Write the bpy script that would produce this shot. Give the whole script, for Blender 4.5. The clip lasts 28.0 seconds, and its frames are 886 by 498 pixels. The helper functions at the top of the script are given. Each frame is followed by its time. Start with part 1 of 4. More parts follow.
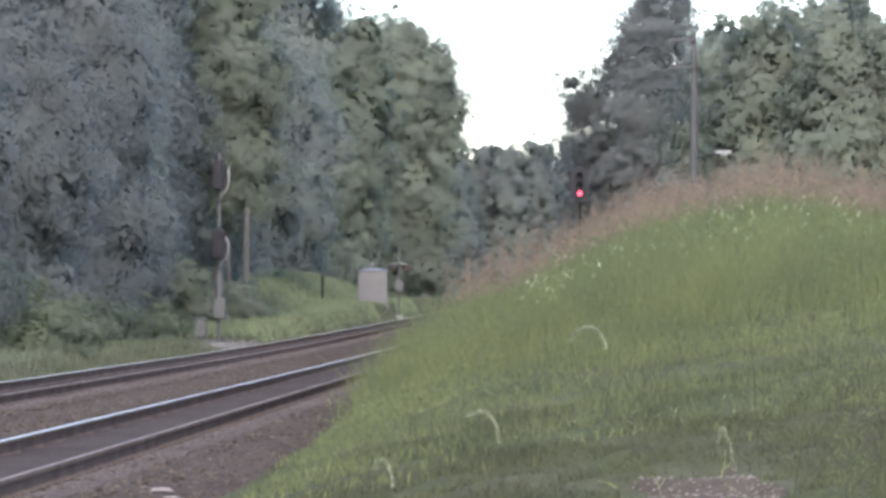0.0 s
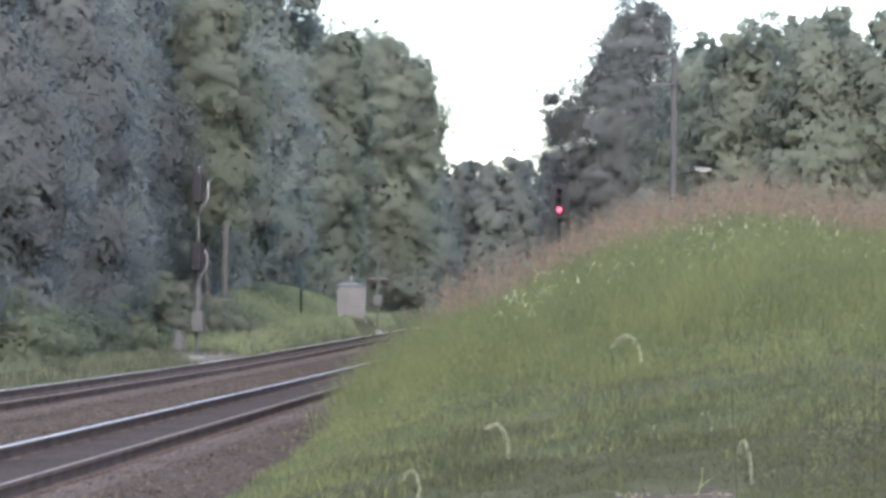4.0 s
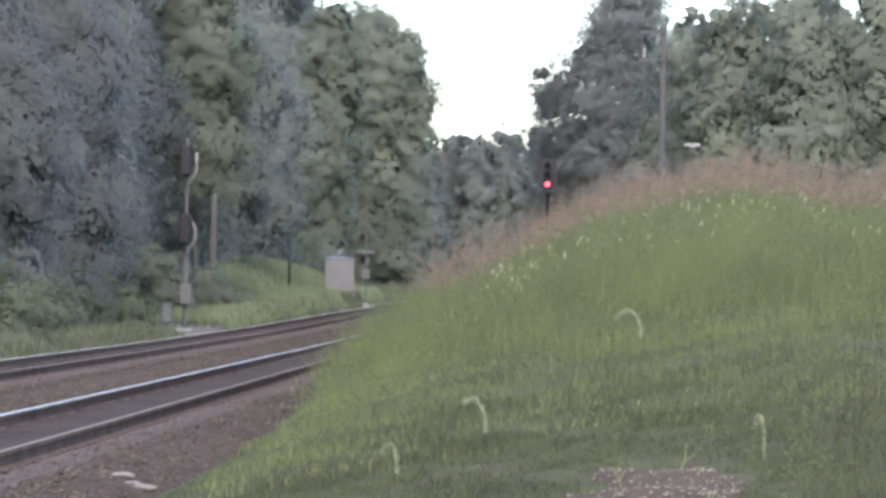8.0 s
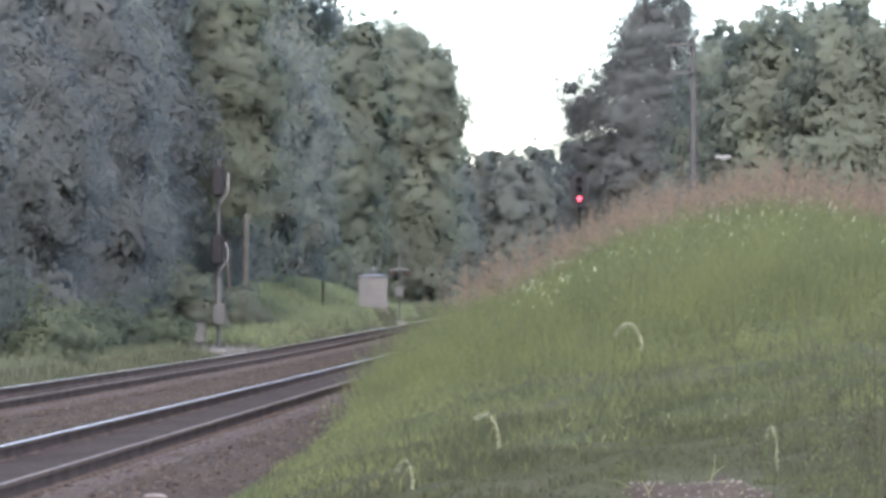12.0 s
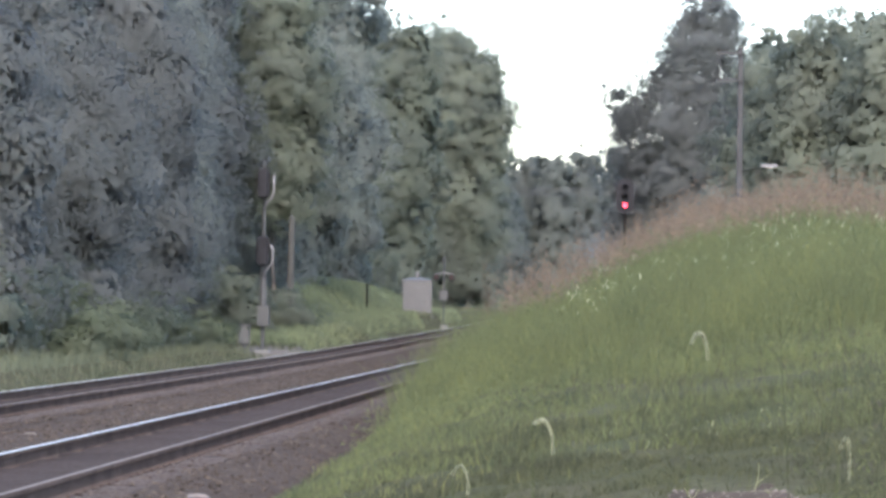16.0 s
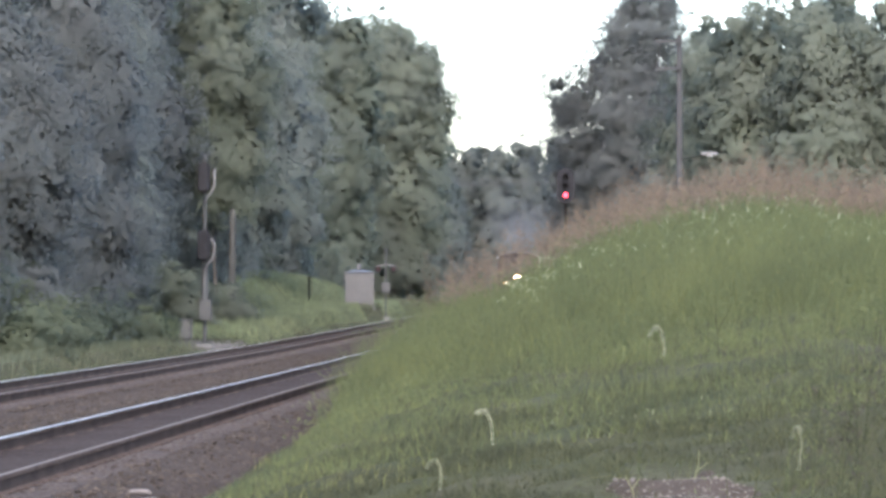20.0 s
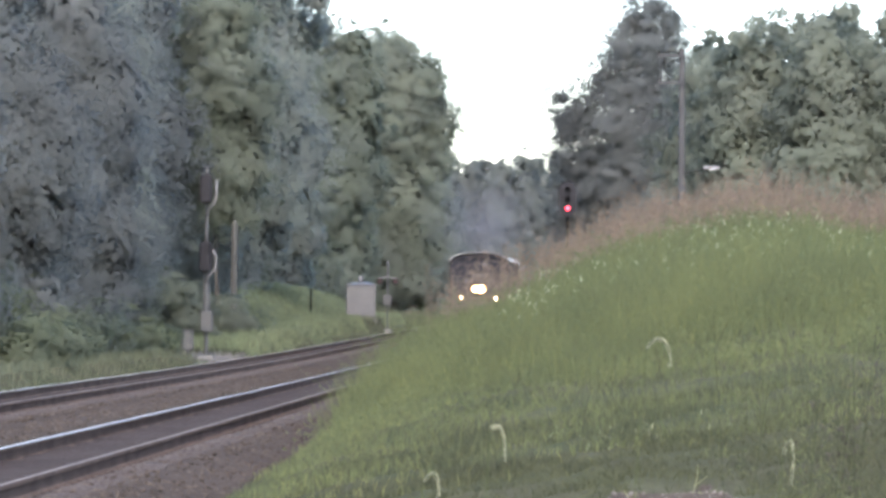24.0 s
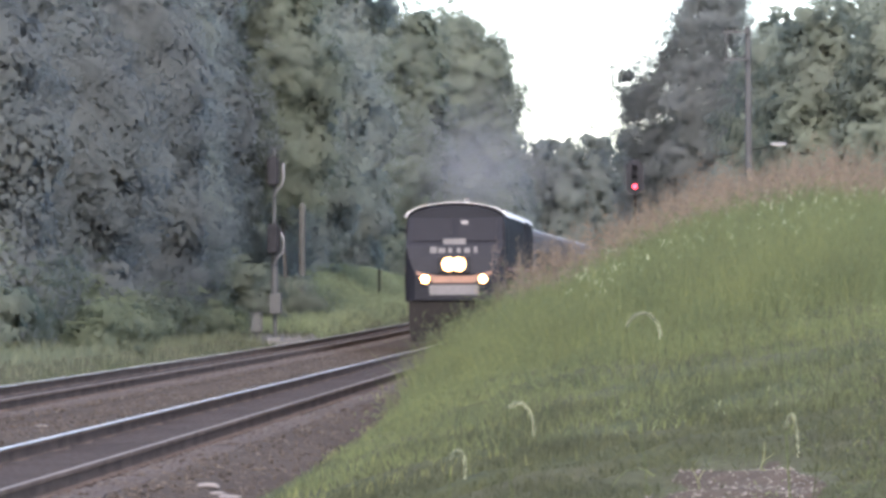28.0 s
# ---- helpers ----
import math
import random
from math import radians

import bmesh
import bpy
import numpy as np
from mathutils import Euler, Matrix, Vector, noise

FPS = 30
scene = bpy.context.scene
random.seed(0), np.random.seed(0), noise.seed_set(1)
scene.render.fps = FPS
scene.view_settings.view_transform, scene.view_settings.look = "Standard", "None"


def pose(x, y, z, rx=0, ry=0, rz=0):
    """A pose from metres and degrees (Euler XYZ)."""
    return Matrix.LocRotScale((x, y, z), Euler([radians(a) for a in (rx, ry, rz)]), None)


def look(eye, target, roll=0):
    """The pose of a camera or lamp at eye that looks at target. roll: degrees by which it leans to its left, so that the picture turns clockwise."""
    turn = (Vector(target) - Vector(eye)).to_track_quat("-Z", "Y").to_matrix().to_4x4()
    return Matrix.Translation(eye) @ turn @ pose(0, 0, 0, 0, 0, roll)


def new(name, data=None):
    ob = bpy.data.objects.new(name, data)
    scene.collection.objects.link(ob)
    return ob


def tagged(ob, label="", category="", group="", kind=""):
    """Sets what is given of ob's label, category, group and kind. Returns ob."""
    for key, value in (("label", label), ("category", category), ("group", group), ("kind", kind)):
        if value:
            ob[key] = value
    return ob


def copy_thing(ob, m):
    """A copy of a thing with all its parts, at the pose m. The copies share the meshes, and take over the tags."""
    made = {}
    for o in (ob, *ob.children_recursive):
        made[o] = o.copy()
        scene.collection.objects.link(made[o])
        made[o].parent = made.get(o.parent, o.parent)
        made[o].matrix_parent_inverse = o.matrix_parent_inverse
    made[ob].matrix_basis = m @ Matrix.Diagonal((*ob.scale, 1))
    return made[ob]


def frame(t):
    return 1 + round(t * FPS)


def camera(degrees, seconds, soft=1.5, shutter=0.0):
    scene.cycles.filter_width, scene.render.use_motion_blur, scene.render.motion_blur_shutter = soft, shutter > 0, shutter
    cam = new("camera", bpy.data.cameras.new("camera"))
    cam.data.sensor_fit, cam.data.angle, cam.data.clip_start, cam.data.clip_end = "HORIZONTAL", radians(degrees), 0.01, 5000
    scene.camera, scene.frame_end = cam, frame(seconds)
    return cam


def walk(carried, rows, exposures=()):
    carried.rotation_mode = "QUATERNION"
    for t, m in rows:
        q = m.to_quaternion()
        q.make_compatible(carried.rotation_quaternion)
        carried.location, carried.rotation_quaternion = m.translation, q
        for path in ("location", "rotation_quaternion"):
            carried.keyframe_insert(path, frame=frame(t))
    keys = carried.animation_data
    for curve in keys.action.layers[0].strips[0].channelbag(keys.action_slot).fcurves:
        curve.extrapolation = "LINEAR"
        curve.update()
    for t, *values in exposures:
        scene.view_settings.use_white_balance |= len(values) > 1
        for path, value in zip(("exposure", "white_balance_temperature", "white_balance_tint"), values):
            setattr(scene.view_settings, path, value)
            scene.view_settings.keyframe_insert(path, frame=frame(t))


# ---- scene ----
def view(x, az, el, roll):
    """The camera's pose at x, turned az degrees to the right of the track's line and el degrees up."""
    eye = Vector((x, 0.0, 1.69))
    a, e = radians(az), radians(el)
    return look(eye, eye + Vector((math.sin(a) * math.cos(e), math.cos(a) * math.cos(e), math.sin(e))), roll)


cam = camera(13.33, 28.0, soft=3.4)
walk(cam, [(t, view(x, az, el, roll)) for t, x, az, el, roll in (
    (0, 0, -2.702, 0.693, 0), (0.5, 0, -2.618, 0.509, 0.1), (1, 0, -2.474, 0.409, 0.17), (1.5, 0, -2.529, 0.472, 0.16), (2, 0, -2.421, 0.464, 0.07),
    (2.5, 0, -2.367, 0.551, 0.18), (4.5, 0, -2.457, 1.015, 0.6), (5, 0, -2.552, 1.08, 0.73), (5.5, 0.01, -2.617, 1.108, 0.81),
    (6, 0.02, -2.545, 1.075, 0.85), (6.5, 0.021, -2.644, 0.894, 0.86), (7, 0.022, -2.361, 0.696, 0.93), (7.5, 0.023, -2.171, 0.642, 0.84),
    (8, 0.025, -2.212, 0.53, 0.84), (8.5, 0.026, -2.27, 0.497, 0.69), (9, 0.027, -2.27, 0.502, 0.54), (9.5, 0.028, -2.434, 0.511, 0.36),
    (10, 0.032, -2.605, 0.656, 0.14), (10.5, 0.035, -2.594, 0.77, -0.1), (11, 0.05, -2.477, 0.782, -0.01), (11.5, 0.07, -2.698, 0.811, -0.06),
    (12, 0.085, -2.73, 0.775, -0.11), (12.5, 0.085, -2.876, 0.849, -0.16), (13, 0.085, -3.187, 0.834, -0.35), (13.5, 0.085, -3.539, 0.879, -0.04),
    (15.5, 0.075, -3.629, 0.894, 0.49), (16, 0.07, -3.403, 0.84, 0.74), (16.5, 0.078, -3.085, 0.794, 0.56), (17, 0.085, -2.812, 0.869, 0.44),
    (17.5, 0.088, -2.805, 0.873, 0.34), (18, 0.09, -2.746, 0.857, 0.26), (18.5, 0.092, -2.779, 0.788, -0.06), (19, 0.095, -2.712, 0.818, -0.09),
    (19.5, 0.098, -2.709, 0.851, -0.06), (20, 0.1, -2.527, 0.716, -0.02), (20.5, 0.102, -2.513, 0.598, -0.04), (21, 0.104, -2.528, 0.652, -0.09),
    (21.5, 0.106, -2.666, 0.697, -0.24), (22, 0.108, -2.549, 0.852, -0.18), (22.5, 0.11, -2.482, 0.899, 0.06), (24.5, 0.12, -2.572, 0.908, 0.31),
    (25, 0.125, -2.689, 0.852, 0.21), (25.5, 0.13, -2.776, 0.69, 0.05), (26, 0.135, -2.791, 0.656, -0.16), (26.5, 0.138, -2.841, 0.643, -0.19),
    (27, 0.14, -3.132, 0.73, -0.26), (27.5, 0.142, -3.477, 0.664, -0.32), (28, 0.145, -3.596, 0.606, -0.36),)], exposures=((0, 2.42, 6700, 16), (16, 2.40, 6700, 16), (19, 2.36, 6700, 16), (22.5, 2.48, 6700, 16), (25, 2.39, 6730, 16), (26, 2.27, 6750, 17), (27, 2.13, 6780, 17), (28, 2.49, 6780, 17)))

# ---- light ----
world = bpy.data.worlds.new("sky")
scene.world = world
world.use_nodes = True
wn = world.node_tree.nodes
sky = wn.new("ShaderNodeTexSky")
sky.sky_type, sky.sun_disc = "NISHITA", False
sky.sun_elevation, sky.sun_rotation = radians(42), radians(178)
sky.air_density, sky.dust_density, sky.ozone_density = 1.0, 1.5, 1.5
wn["Background"].inputs["Strength"].default_value = 0.15
world.node_tree.links.new(sky.outputs[0], wn["Background"].inputs["Color"])
sun_data = bpy.data.lights.new("sun", "SUN")
sun_data.energy, sun_data.angle, sun_data.color = 1.0, radians(35), (1.0, 0.95, 0.88)
sun = new("sun", sun_data)
sun_from = Vector((math.sin(radians(178)) * math.cos(radians(42)), math.cos(radians(178)) * math.cos(radians(42)), math.sin(radians(42))))
sun.matrix_world = look(sun_from * 60, (0, 0, 0))


# ---- materials ----
def mat(name, color, rough=0.7, metal=0.0, vary=0.25, scale=3.0, fine=40.0, bump=0.2, second=None, island=0.0,
        glow=0.0, through_light=0.0, alpha=1.0, spec=0.5):
    """A surface with broad stains, fine grain and relief; island: colour change from piece to piece."""
    m = bpy.data.materials.new(name)
    m.use_nodes = True
    n, l = m.node_tree.nodes, m.node_tree.links
    b = n["Principled BSDF"]
    b.inputs["Roughness"].default_value, b.inputs["Metallic"].default_value = rough, metal
    b.inputs["Specular IOR Level"].default_value = spec
    co = n.new("ShaderNodeTexCoord")
    broad, grain = n.new("ShaderNodeTexNoise"), n.new("ShaderNodeTexNoise")
    broad.inputs["Scale"].default_value, broad.inputs["Detail"].default_value = scale, 4
    grain.inputs["Scale"].default_value, grain.inputs["Detail"].default_value = fine, 3
    for t in (broad, grain):
        l.new(co.outputs["Object"], t.inputs["Vector"])
    mix = n.new("ShaderNodeMix")
    mix.data_type = "RGBA"
    c = Vector(color)
    other = Vector(second) if second else c * (1 - vary)
    mix.inputs[6].default_value, mix.inputs[7].default_value = (*c, 1), (*other, 1)
    ramp = n.new("ShaderNodeMapRange")
    ramp.inputs["From Min"].default_value, ramp.inputs["From Max"].default_value = 0.35, 0.65
    l.new(broad.outputs["Fac"], ramp.inputs["Value"])
    l.new(ramp.outputs["Result"], mix.inputs[0])
    hsv = n.new("ShaderNodeHueSaturation")
    l.new(mix.outputs[2], hsv.inputs["Color"])
    val = n.new("ShaderNodeMapRange")
    val.inputs["To Min"].default_value, val.inputs["To Max"].default_value = 1 - vary, 1 + vary
    if island > 0:
        geo = n.new("ShaderNodeNewGeometry")
        l.new(geo.outputs["Random Per Island"], val.inputs["Value"])
        val.inputs["To Min"].default_value, val.inputs["To Max"].default_value = 1 - island, 1 + island
    else:
        val.inputs["From Min"].default_value, val.inputs["From Max"].default_value = 0.3, 0.7
        l.new(grain.outputs["Fac"], val.inputs["Value"])
    l.new(val.outputs["Result"], hsv.inputs["Value"])
    l.new(hsv.outputs["Color"], b.inputs["Base Color"])
    if bump > 0:
        bp = n.new("ShaderNodeBump")
        bp.inputs["Strength"].default_value, bp.inputs["Distance"].default_value = bump, 0.02
        l.new(grain.outputs["Fac"], bp.inputs["Height"])
        l.new(bp.outputs["Normal"], b.inputs["Normal"])
    out = n["Material Output"]
    if through_light > 0:
        tr = n.new("ShaderNodeBsdfTranslucent")
        lit = n.new("ShaderNodeHueSaturation")
        lit.inputs["Value"].default_value = 1.45
        l.new(hsv.outputs["Color"], lit.inputs["Color"])
        l.new(lit.outputs["Color"], tr.inputs["Color"])
        ms = n.new("ShaderNodeMixShader")
        ms.inputs[0].default_value = through_light
        l.new(b.outputs[0], ms.inputs[1])
        l.new(tr.outputs[0], ms.inputs[2])
        l.new(ms.outputs[0], out.inputs["Surface"])
    if alpha < 1:
        b.inputs["Alpha"].default_value = alpha
    if glow > 0:
        b.inputs["Emission Color"].default_value = (*c, 1)
        b.inputs["Emission Strength"].default_value = glow
    return m


def leaf(name, color, second, through_light=0.55, scale=0.25, vary=0.2):
    return mat(name, color, 0.6, second=second, scale=scale, island=vary, bump=0, through_light=through_light, spec=0.05)


# tree leaf colours are greyed towards blue: the air's haze is put into them
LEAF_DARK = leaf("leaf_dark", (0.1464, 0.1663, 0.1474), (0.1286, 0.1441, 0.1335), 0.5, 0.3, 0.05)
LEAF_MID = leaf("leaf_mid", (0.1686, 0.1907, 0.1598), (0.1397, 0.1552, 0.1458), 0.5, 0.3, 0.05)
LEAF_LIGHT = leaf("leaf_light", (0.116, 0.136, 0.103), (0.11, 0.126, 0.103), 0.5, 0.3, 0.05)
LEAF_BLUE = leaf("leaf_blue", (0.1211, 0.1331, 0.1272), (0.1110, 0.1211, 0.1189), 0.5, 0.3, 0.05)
LEAF_GREEN = leaf("leaf_green", (0.1440, 0.1655, 0.1270), (0.1255, 0.1420, 0.1165), 0.5, 0.35, 0.05)
LEAF_UNDER = leaf("leaf_undergrowth", (0.1207, 0.138, 0.1031), (0.1001, 0.1138, 0.0924), 0.5, 0.5, 0.06)
LEAF_SHRUB = leaf("leaf_shrub", (0.0976, 0.1164, 0.0774), (0.0800, 0.0943, 0.0684), 0.5, 0.8, 0.06)
# haze over the distant trees, mixed into the leaf colour
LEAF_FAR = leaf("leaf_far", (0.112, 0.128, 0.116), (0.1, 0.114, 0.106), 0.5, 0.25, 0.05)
GRASS = leaf("grass", (0.1318, 0.1408, 0.0596), (0.0794, 0.0902, 0.0469), 0.55, 0.7, 0.08)
GRASS_SHORT = leaf("grass_short", (0.0740, 0.0774, 0.0396), (0.0516, 0.0533, 0.0318), 0.45, 1.2, 0.1)
# brighter, yellower than GRASS: the sunlit look of the ballast edge is in the colour
GRASS_YELLOW = leaf("grass_yellow", (0.19, 0.19, 0.072), (0.11, 0.118, 0.054), 0.55, 0.7, 0.08)
GRASS_FAR = leaf("grass_far", (0.112, 0.12, 0.074), (0.094, 0.1, 0.066), 0.5, 0.3, 0.08)
GRAVEL = mat("gravel", (0.135, 0.1245, 0.1125), 0.95, vary=0.3, scale=1.5, fine=20, bump=0.8, spec=0.02)
WEED_LEAF = leaf("weed_leaf", (0.122, 0.134, 0.06), (0.09, 0.104, 0.05), 0.5, 0.7, 0.08)
PLUME = leaf("plume", (0.1823, 0.1312, 0.0923), (0.1397, 0.1094, 0.0802), 0.55, 0.6)
GLINT_LEAF = mat("glint_leaf", (0.4224, 0.4512, 0.2688), 0.45, island=0.3, bump=0, through_light=0.4)
FOX = mat("foxtail_bristle", (0.57, 0.57, 0.375), 0.6, island=0.25, bump=0, through_light=0.5)
FOX_CORE = mat("foxtail_seed", (0.0825, 0.09, 0.048), 0.7, vary=0.3, scale=40, fine=250, bump=0.5, through_light=0.2)
STEM = mat("stem", (0.075, 0.09, 0.039), 0.9, vary=0.3, scale=6, bump=0, spec=0.05)
STEM_DARK = mat("stem_dark", (0.0480, 0.0552, 0.0288), 0.9, vary=0.3, scale=6, bump=0, spec=0.05)
BARK = mat("bark", (0.0825, 0.075, 0.0645), 0.9, vary=0.4, scale=2, fine=14, bump=0.8)
SOIL = mat("soil", (0.054, 0.053, 0.032), 0.95, second=(0.038, 0.042, 0.022), vary=0.3, scale=0.7, fine=9, bump=0.8, spec=0.02)
BALLAST = mat("ballast", (0.051, 0.0413, 0.0338), 0.95, second=(0.0405, 0.0327, 0.027), vary=0.4, scale=0.6, fine=22, bump=1.0, spec=0.02)
STONE = mat("ballast_stone", (0.0622, 0.0512, 0.0420), 0.95, second=(0.0487, 0.0396, 0.0333), scale=0.5, island=0.5, bump=0, spec=0.02)
BARE = mat("bare_soil", (0.0616, 0.0490, 0.0381), 0.95, second=(0.0448, 0.0371, 0.0286), vary=0.3, scale=3, fine=30, bump=0.8, spec=0.02)
CHIPS = mat("stone_chips", (0.18, 0.16, 0.142), 0.9, vary=0.3, scale=8, fine=30, bump=0.4, spec=0.05)
DEAD = leaf("dead_weed", (0.0630, 0.0525, 0.0441), (0.0473, 0.0420, 0.0367), 0.3, 1.0, 0.3)
# lit version of the verge grass: sunlight on the bank is in this brighter colour
GRASS_BANK = leaf("grass_bank", (0.192, 0.219, 0.12), (0.135, 0.156, 0.096), 0.5, 0.25, 0.08)
DRY = leaf("dry_grass", (0.225, 0.2325, 0.135), (0.18, 0.1875, 0.105), 0.5, 1.0, 0.3)
PALE_STONE = mat("pale_stone", (0.1275, 0.1095, 0.099), 0.8, vary=0.2, scale=5, fine=30, bump=0.4)
FOULED = mat("fouled_ballast", (0.0435, 0.0353, 0.0315), 0.95, second=(0.0345, 0.0277, 0.0248), vary=0.4, scale=0.8, fine=22, bump=1.0, spec=0.02)
TIE = mat("tie_wood", (0.0527, 0.0456, 0.0421), 0.9, second=(0.0702, 0.0608, 0.0585), vary=0.35, scale=2, fine=25, bump=0.7, spec=0.02)
RAIL_SIDE = mat("rail_rust", (0.099, 0.0735, 0.06), 0.95, vary=0.3, scale=1.5, fine=30, bump=0.4, spec=0.02)
# right-hand heads: their weaker sky reflection is put into this dull material
RAIL_DULL = mat("rail_dull", (0.15, 0.132, 0.12), 0.85, 0.0, vary=0.2, scale=2, fine=60, bump=0.1, spec=0.1)
RAIL_TOP = mat("rail_polished", (0.78, 0.7, 0.61), 0.32, 1.0, vary=0.1, scale=2, fine=60, bump=0.05)
STEEL = mat("galvanised_steel", (0.0562, 0.0585, 0.0585), 0.6, 0.1, vary=0.2, scale=2, fine=20, bump=0.15)
SILVER = mat("silver_paint", (0.0954, 0.0954, 0.0954), 0.45, 0.1, vary=0.12, scale=1.2, fine=15, bump=0.1)
BLACK = mat("black_paint", (0.0225, 0.0225, 0.0255), 0.7, vary=0.3, scale=3, fine=20, bump=0.2, spec=0.1)
CONCRETE = mat("concrete", (0.165, 0.162, 0.15), 0.9, vary=0.2, scale=2, fine=25, bump=0.5)
POLE_WOOD = mat("pole_wood", (0.042, 0.0432, 0.0438), 0.85, vary=0.3, scale=1.2, fine=18, bump=0.5)
GREY_WOOD = mat("weathered_wood", (0.0504, 0.0518, 0.0475), 0.9, vary=0.3, scale=1.5, fine=14, bump=0.6)
RED_LAMP = mat("red_lamp", (1.0, 0.05, 0.09), 0.3, bump=0, vary=0, glow=1.7)
RED_GLASS = mat("red_glass", (0.075, 0.0225, 0.021), 0.4, bump=0, vary=0.1)
LAMP_WHITE = mat("lamp_warm", (1.0, 0.8, 0.5), 0.3, bump=0, vary=0, glow=13)
# the orange halo round the train's lamps, made as glowing discs behind them
LAMP_HALO = mat("lamp_halo", (1.0, 0.5, 0.16), 0.3, bump=0, vary=0, glow=2.6)
LAMP_GLASS = mat("street_lamp_glass", (0.8, 0.82, 0.82), 0.25, vary=0.05, bump=0)
BLUE = mat("loco_blue", (0.0102, 0.0105, 0.0142), 0.6, vary=0.2, scale=1.5, fine=20, bump=0.05, spec=0.12)
LOCO_GREY = mat("loco_grey", (0.0765, 0.0714, 0.0739), 0.5, 0.0, vary=0.15, scale=1.2, fine=20, bump=0.05)
LOCO_RED = mat("loco_red", (0.105, 0.045, 0.039), 0.4, vary=0.2, scale=2, fine=20, bump=0.05)
# the headlights' warm glow on the lower nose, put into the stripe's colour
LIT_STRIPE = mat("loco_lit_stripe", (0.17, 0.085, 0.055), 0.45, vary=0.2, scale=2, fine=20, bump=0.05)
# sky sheen along the locomotive's roof edges, put into a pale colour
ROOF_SHEEN = mat("roof_sheen", (0.5, 0.49, 0.48), 0.4, 0.1, vary=0.15, scale=1, fine=12, bump=0.1)
# stainless steel in a darkened tone: the coach sides' shade is in the colour
STAINLESS = mat("stainless", (0.09, 0.09, 0.096), 0.6, 0.1, vary=0.12, scale=1, fine=20, bump=0.1, spec=0.2)
# pale tone holds the sky's brightness on the coach roofs
COACH_ROOF = mat("coach_roof", (0.48, 0.47, 0.455), 0.6, vary=0.2, scale=1, fine=12, bump=0.1, spec=0.2)
GLASS_DARK = mat("dark_glass", (0.0105, 0.0105, 0.0135), 0.5, vary=0.1, bump=0, spec=0.08)
UNDER = mat("underframe", (0.0135, 0.012, 0.0112), 0.9, vary=0.35, scale=2, fine=16, bump=0.4, spec=0.1)
WHITE = mat("white_paint", (0.135, 0.135, 0.138), 0.5, vary=0.08, scale=3, fine=30, bump=0.05)
SMOKE = mat("exhaust", (0.19, 0.195, 0.207), 1.0, vary=0.1, scale=0.4, bump=0, through_light=0.5, spec=0.0)
WIRE = mat("wire", (0.075, 0.075, 0.0825), 0.6, vary=0.1, bump=0)


# ---- building helpers ----
def part(name, bm, material, parent=None, label="", smooth=False):
    me = bpy.data.meshes.new(name)
    bm.to_mesh(me)
    bm.free()
    me.materials.append(material)
    if smooth:
        me.polygons.foreach_set("use_smooth", [True] * len(me.polygons))
    ob = new(name, me)
    ob.parent = parent
    if label:
        ob["label"] = label
    return ob


def np_mesh(name, verts, faces, material, parent=None):
    """A mesh object from arrays: verts (n, 3), faces (m, 3 or 4)."""
    me = bpy.data.meshes.new(name)
    k = faces.shape[1]
    me.vertices.add(len(verts))
    me.vertices.foreach_set("co", np.ascontiguousarray(verts, dtype=np.float32).ravel())
    me.loops.add(faces.size)
    me.loops.foreach_set("vertex_index", np.ascontiguousarray(faces, dtype=np.int32).ravel())
    me.polygons.add(len(faces))
    me.polygons.foreach_set("loop_start", np.arange(0, faces.size, k, dtype=np.int32))
    me.update(calc_edges=True)
    me.validate()
    me.materials.append(material)
    ob = new(name, me)
    ob.parent = parent
    return ob


def empty(name, m, label, category, group=""):
    ob = new(name)
    ob.matrix_world = m
    return tagged(ob, label, category, group)


def box(size, at=(0, 0, 0), bevel=0.0, bm=None, turn=(0, 0, 0)):
    own = bmesh.new()
    bmesh.ops.create_cube(own, size=1)
    bmesh.ops.scale(own, vec=size, verts=own.verts)
    if bevel > 0:
        bmesh.ops.bevel(own, geom=own.edges[:], offset=bevel, segments=2, affect="EDGES", profile=0.6)
    bmesh.ops.transform(own, matrix=pose(*at, *turn), verts=own.verts)
    return merge(own, bm)


def merge(own, bm):
    if bm is None:
        return own
    me = bpy.data.meshes.new("tmp")
    own.to_mesh(me)
    own.free()
    bm.from_mesh(me)
    bpy.data.meshes.remove(me)
    return bm


def rod(a, b, r0, r1=None, n=12, bm=None):
    """A round bar from a to b."""
    a, b = Vector(a), Vector(b)
    own = bmesh.new()
    bmesh.ops.create_cone(own, cap_ends=True, segments=n, radius1=r0, radius2=r0 if r1 is None else r1, depth=(b - a).length)
    turn = (b - a).to_track_quat("Z", "Y").to_matrix().to_4x4()
    bmesh.ops.transform(own, matrix=Matrix.Translation((a + b) / 2) @ turn, verts=own.verts)
    return merge(own, bm)


def sheet(outline, y0, y1, bm=None):
    """A solid with the (x, z) outline between y0 and y1."""
    own = bmesh.new()
    f = own.faces.new([own.verts.new((x, y0, z)) for x, z in outline])
    got = bmesh.ops.extrude_face_region(own, geom=[f])
    bmesh.ops.translate(own, vec=(0, y1 - y0, 0), verts=[v for v in got["geom"] if isinstance(v, bmesh.types.BMVert)])
    bmesh.ops.recalc_face_normals(own, faces=own.faces[:])
    return merge(own, bm)


